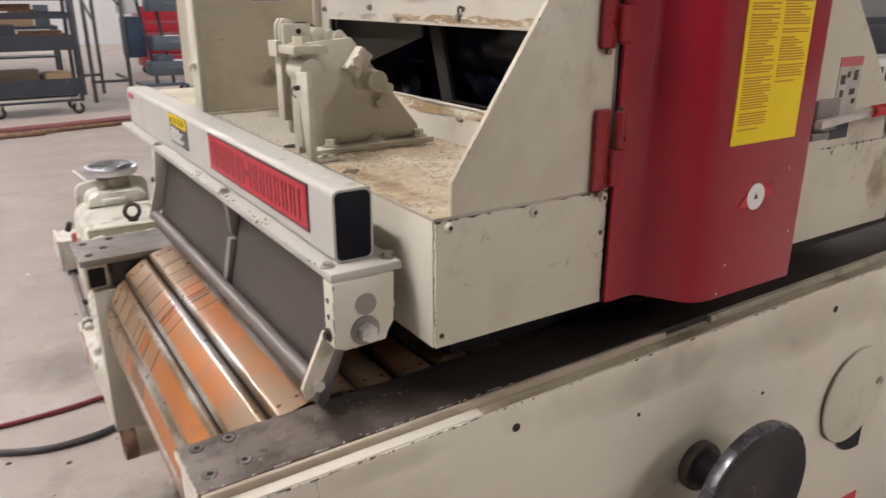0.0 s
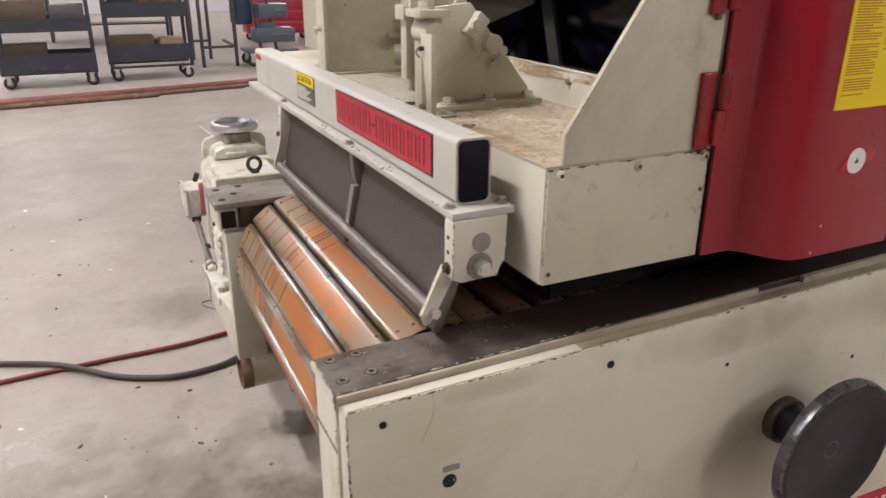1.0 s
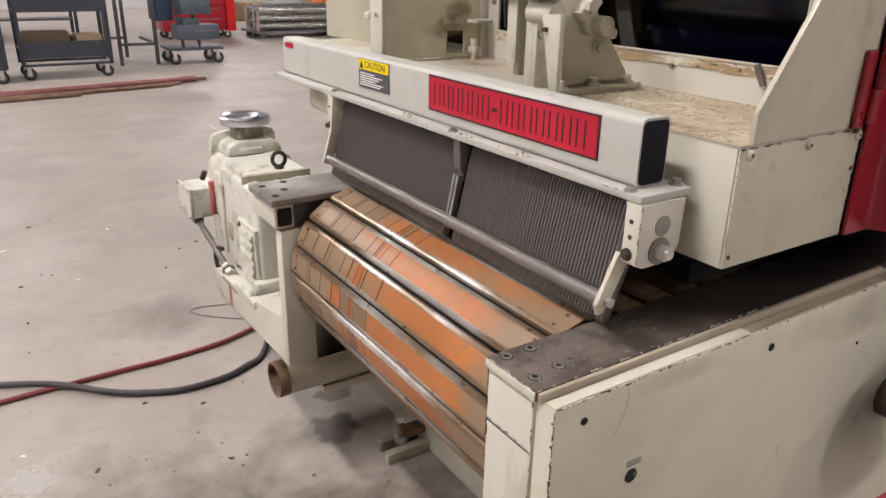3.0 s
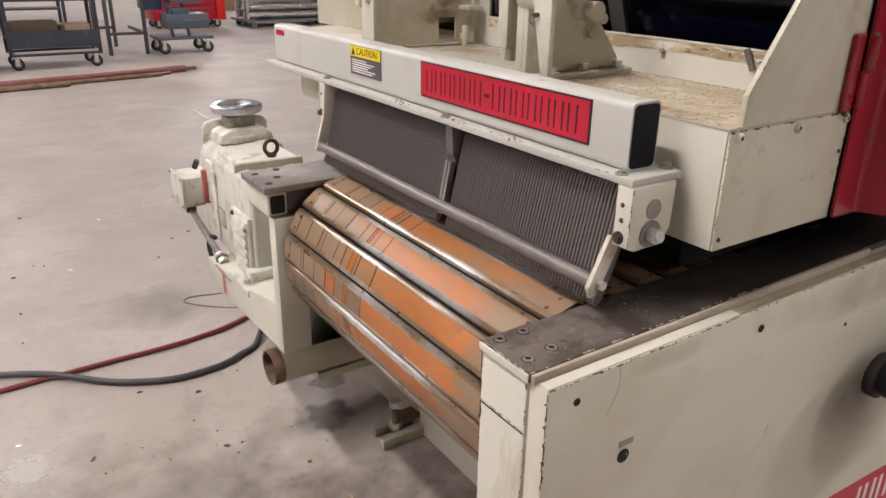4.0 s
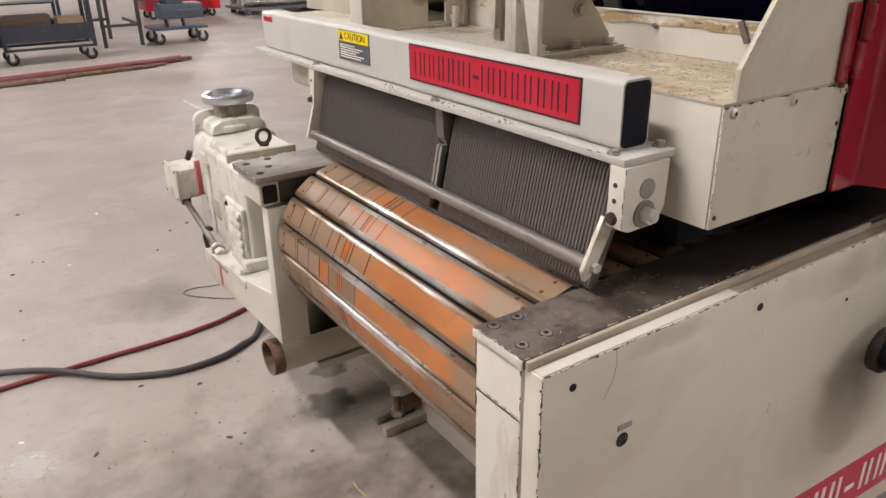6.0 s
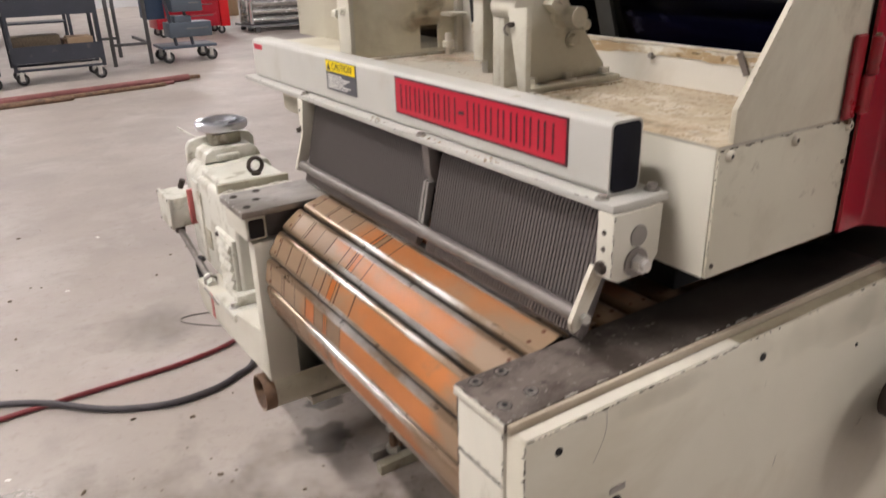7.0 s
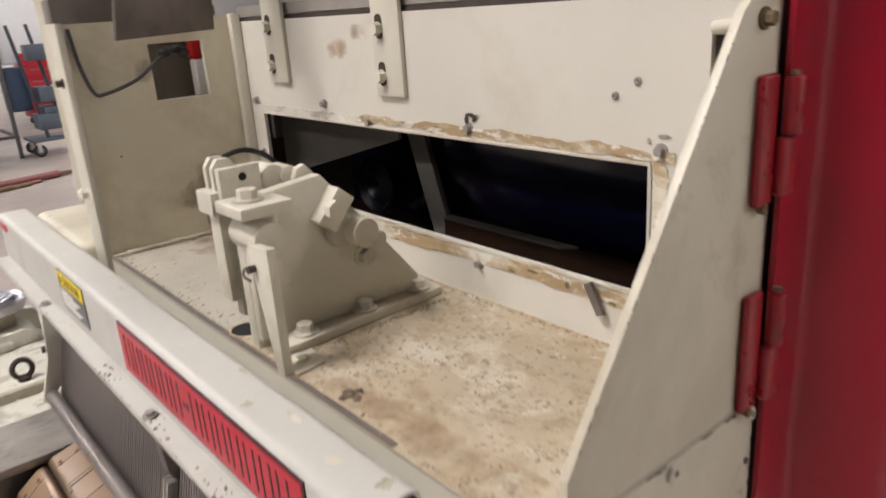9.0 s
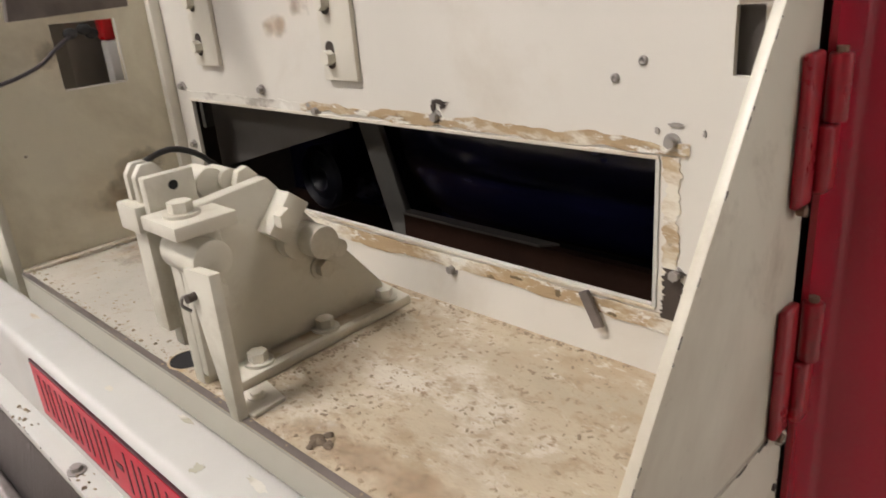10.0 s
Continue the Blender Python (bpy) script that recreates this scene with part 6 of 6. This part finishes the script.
# ---- far side of the hall ----
def caster(parent, x, y, r=0.075):
    c = part("caster", bx(x - 0.035, x + 0.035, y - 0.03, y + 0.03, 2 * r + 0.005, 2 * r + 0.02), zinc, parent, "swivel caster")
    part("fork", bx(x - 0.03, x + 0.02, y - 0.032, y - 0.026, r - 0.02, 2 * r + 0.006, 0.002), zinc, c)
    part("fork", bx(x - 0.03, x + 0.02, y + 0.026, y + 0.032, r - 0.02, 2 * r + 0.006, 0.002), zinc, c)
    part("tyre", cy((x, y - 0.022, r), (x, y + 0.022, r), r, 24, bev=0.008), rubber, c, "black tyre")
    part("rim", cy((x, y - 0.024, r), (x, y + 0.024, r), r * 0.6, 20), caster_grey, c)


def shelf_cart(x0, x1, y0, y1, lips, top):
    ob = thing("shelf_cart", ((x0 + x1) / 2, (y0 + y1) / 2, 0), "blue-grey steel shelf cart on casters with boxes and parts", "cart", "shelf carts")
    for x in (x0, x1 - 0.045):
        for y in (y0, y1 - 0.045):
            part("post", bx(x, x + 0.045, y, y + 0.045, 0.17, top, 0.003), cart_grey, ob)
    part("bottom_rail", bx(x0, x1, y0 + 0.002, y0 + 0.043, 0.17, 0.20, 0.002), cart_grey, ob)
    part("bottom_rail", bx(x0, x1, y1 - 0.043, y1 - 0.002, 0.17, 0.20, 0.002), cart_grey, ob)
    for za, zb in lips:
        sh = part("shelf", bx(x0 + 0.01, x1 - 0.01, y0 + 0.01, y1 - 0.01, za + (0.5 * (zb - za) if za < 0.3 else 0), za + 0.02 + (0.5 * (zb - za) if za < 0.3 else 0)), shelf_dust, ob, "dusty shelf tray")
        part("lip", bx(x0, x1, y0 - 0.004, y0 - 0.0005, za, zb), cart_grey, sh)
        part("lip", bx(x0, x1, y1 + 0.0005, y1 + 0.004, za, zb), cart_grey, sh)
    for x in (x0 + 0.08, x1 - 0.08):
        for y in (y0 + 0.06, y1 - 0.06):
            caster(ob, x, y)
    return ob


def crate(x, y, z, sx, sy, sz, mat, name, label, cat):
    single(name, bx(x, x + sx, y, y + sy, z, z + sz, min(sx, sy, sz) * 0.04), mat, label, cat)


shelf_cart(0.66, 1.74, 11.35, 11.95, [(0.268, 0.475), (0.83, 1.02), (1.22, 1.30), (1.44, 1.52)], 1.75)
shelf_cart(-0.62, 0.50, 11.15, 11.75, [(0.205, 0.425), (0.69, 0.85)], 1.55)
rnd = random.Random(31)
for x, y, z, w, h, m in ((1.30, 11.5, 0.395, 0.30, 0.12, rust), (0.74, 11.42, 0.85, 0.34, 0.30, cart_grey), (1.12, 11.45, 0.85, 0.5, 0.22, rust), (0.70, 11.42, 0.395, 0.56, 0.19, chipwood), (1.34, 11.40, 0.395, 0.30, 0.15, cardboard), (-0.56, 11.25, 0.337, 0.50, 0.20, chipwood), (-0.55, 11.3, 0.71, 0.55, 0.36, chipwood), (0.04, 11.3, 0.71, 0.40, 0.30, rack_steel), (0.8, 11.5, 1.24, 0.5, 0.16, rust), (0.85, 11.5, 1.46, 0.6, 0.18, wood)):
    crate(x, y, z, w, 0.35, h, m, "storage_box", "box of machine parts on a cart shelf", "box")

for k in range(26):
    cart = k % 2
    x0, y0 = ((0.72, 11.42), (-0.56, 11.22))[cart]
    zs = ((0.85, 1.24, 1.46), (0.71, 0.71, 0.71))[cart]
    z = zs[k % 3]
    w = rnd.uniform(0.05, 0.14)
    x, y, h = x0 + rnd.random() * 0.82, y0 + rnd.random() * 0.32, rnd.uniform(0.10, 0.26)
    m = rnd.choice((label_white, label_white, caster_grey, cream, black, rust, bin_blue))
    if k % 3 == 0:
        single("bottle", lathe([(0.001, 0), (w * 0.5, 0.0), (w * 0.5, h * 0.7), (w * 0.2, h * 0.85), (w * 0.2, h), (0.001, h)], (x, y, z), (0, 0, 1), 16), m, "shop bottle standing on a cart shelf", "bottle")
    else:
        crate(x, y, z, w, w * 0.8, h * 0.7, m, "small_box", "small parts box on a cart shelf", "box")

bench = thing("work_bench", (1.0, 18.0, 0), "grey steel work bench in the distance", "work bench")
part("top", bx(-0.2, 2.2, 17.6, 18.4, 0.86, 0.92, 0.004), cart_grey, bench)
part("shelf", bx(-0.1, 2.1, 17.7, 18.3, 0.30, 0.33), cart_grey, bench)
for x in (-0.15, 2.15):
    for y in (17.65, 18.35):
        part("leg", bx(x - 0.03, x + 0.03, y - 0.03, y + 0.03, 0, 0.86), cart_grey, bench)
for x, w, h, m in ((0.0, 0.4, 0.3, cardboard), (0.6, 0.3, 0.45, caster_grey), (1.2, 0.6, 0.25, wood), (1.85, 0.25, 0.4, bin_blue)):
    crate(x, 17.8, 0.92, w, 0.4, h, m, "storage_box", "box standing on the distant bench", "box")

rack = thing("steel_rack", (2.4, 12.9, 0), "bare grey steel frame rack with diagonal braces", "rack")
for x, y in ((2.02, 12.4), (2.53, 12.4), (2.02, 13.5), (2.30, 13.5)):
    part("leg", bx(x - 0.025, x + 0.025, y - 0.025, y + 0.025, 0, 2.1, 0.003), rack_steel, rack)
part("rail", bx(1.99, 2.56, 12.38, 12.42, 0.28, 0.32), rack_steel, rack)
part("rail", bx(2.51, 2.55, 12.4, 13.5, 0.28, 0.32), rack_steel, rack)
part("rail", bx(2.0, 2.32, 13.48, 13.52, 0.28, 0.32), rack_steel, rack)
for a, b in (((2.02, 12.4, 1.9), (2.53, 12.4, 1.35)), ((2.30, 13.5, 1.1), (2.02, 13.5, 1.8))):
    part("brace", sweep([a, b], 0.018, 8, n=1), rack_steel, rack)

dc = thing("drawer_cart", (3.1, 12.4, 0), "blue-grey parts cart with stacked open drawers", "cart")
part("deck", bx(2.66, 3.46, 12.15, 12.75, 0.205, 0.245, 0.004), bin_blue, dc)
for x in (2.74, 3.38):
    for y in (12.21, 12.69):
        caster(dc, x, y, 0.085)
for x in (2.82, 3.06):
    part("mast", sweep([(x + 0.06, 12.2, 0.245), (x - 0.12, 12.35, 1.75)], 0.025, 8, n=1), cart_grey, dc)
for z, x0, x1 in ((0.36, 2.80, 3.42), (0.72, 2.88, 3.32), (1.28, 2.86, 3.28)):
    d = part("drawer", bx(x0, x1, 12.16, 12.55, z, z + 0.21, 0.008), bin_blue, dc, "blue-grey drawer")
    part("drawer_lip", bx(x0 + 0.25, x1 - 0.05, 12.152, 12.16, z + 0.11, z + 0.13), caster_grey, d)
part("tray", bx(2.90, 3.14, 12.18, 12.5, 0.57, 0.66, 0.006), bin_blue, dc)
part("crate", bx(2.56, 2.82, 12.40, 12.85, 0.62, 1.2, 0.02), blue_deep, dc, "blue crate")
part("crate", bx(2.52, 2.78, 12.42, 12.8, 1.25, 1.8, 0.02), wall_white, dc)

tc = thing("tool_chest", (4.2, 16.1, 0), "bright red rolling tool chest", "tool chest")
part("body", bx(3.48, 4.72, 16.0, 16.7, 0.16, 1.30, 0.02), crimson, tc)
part("side_panel", bx(4.72, 4.90, 15.95, 16.6, 0.15, 1.32, 0.01), bright_red, tc)
for k in range(5):
    d = part("drawer", bx(3.52, 4.66, 15.985, 15.999, 0.22 + k * 0.21, 0.40 + k * 0.21, 0.004), crimson, tc)
    part("pull", bx(3.6, 4.58, 15.972, 15.986, 0.37 + k * 0.21, 0.385 + k * 0.21), caster_grey, d)
for x in (3.6, 4.75):
    for y in (16.1, 16.6):
        caster(tc, x, y, 0.075)
part("tub", bx(4.0, 4.2, 16.1, 16.3, 1.301, 1.36, 0.01), yellow, tc)
part("disc", cy((4.91, 15.93, 1.0), (4.91, 15.945, 1.0), 0.13, 24), cart_grey, tc)

pal = thing("roller_frame", (6, 16.2, 0), "frame of bright steel rollers on a low rack", "roller frame")
part("deck", bx(5.2, 7.1, 15.6, 16.6, 0.10, 0.15), caster_grey, pal)
for y in (15.62, 16.05, 16.5):
    part("runner", bx(5.3, 5.4, y, y + 0.08, 0.0, 0.10), rack_steel, pal)
    part("runner", bx(6.9, 7.0, y, y + 0.08, 0.0, 0.10), rack_steel, pal)
for z, r in ((0.24, 0.07), (0.40, 0.07), (0.56, 0.09)):
    for y in (15.7, 15.98, 16.26):
        part("roller", cy((5.28, y, z), (7.0, y, z), r, 20), roll_steel, pal, "bright steel roller")
for x in (5.24, 7.02):
    part("end_plate", bx(x, x + 0.03, 15.62, 15.72, 0.15, 0.60), roll_steel, pal)
    part("end_plate", bx(x, x + 0.03, 16.3, 16.4, 0.15, 0.60), roll_steel, pal)
bars = thing("steel_bars", (0.9, 10.1, 0), "bundle of red-brown steel bars lying on the floor", "bars")
for k, (a, b, r) in enumerate((((-0.6, 9.82, 0.042), (2.53, 10.40, 0.042), 0.042), ((-0.75, 10.01, 0.03), (2.42, 10.52, 0.03), 0.03), ((-0.5, 9.71, 0.026), (2.17, 10.14, 0.026), 0.026), ((-0.2, 9.80, 0.02), (2.30, 10.24, 0.02), 0.02), ((-3.0, 9.48, 0.04), (0.55, 9.95, 0.04), 0.04), ((-3.0, 9.36, 0.026), (1.1, 9.86, 0.026), 0.026))):
    part("bar", cy(a, b, r, 10), pipe_red if k % 3 != 2 else rust, bars, "red-brown painted bar")
part("bar_hook", bx(2.49, 2.67, 10.37, 10.43, 0.02, 0.06, 0.004), rust, bars)

# clutter along the far wall
rnd = random.Random(77)
for x, y, w, d, h, m, nm, lb in ((-2.6, 15.5, 1.2, 0.9, 1.2, wood, "crate", "wooden crate on the shop floor"), (5.4, 20.5, 2.0, 0.8, 0.45, wood, "timber_block", "block of timber in the distance"), (8.2, 19.5, 2.2, 1.0, 1.3, cardboard, "carton", "large brown carton in the distance"), (8.0, 18.6, 0.7, 0.7, 0.7, sign_orange, "orange_tub", "orange tub in the distance"), (-5.5, 18.0, 1.5, 1.0, 1.5, bin_blue, "machine_box", "blue-grey machine in the distance")):
    crate(x, y, 0, w, d, h, m, nm, lb, "box")
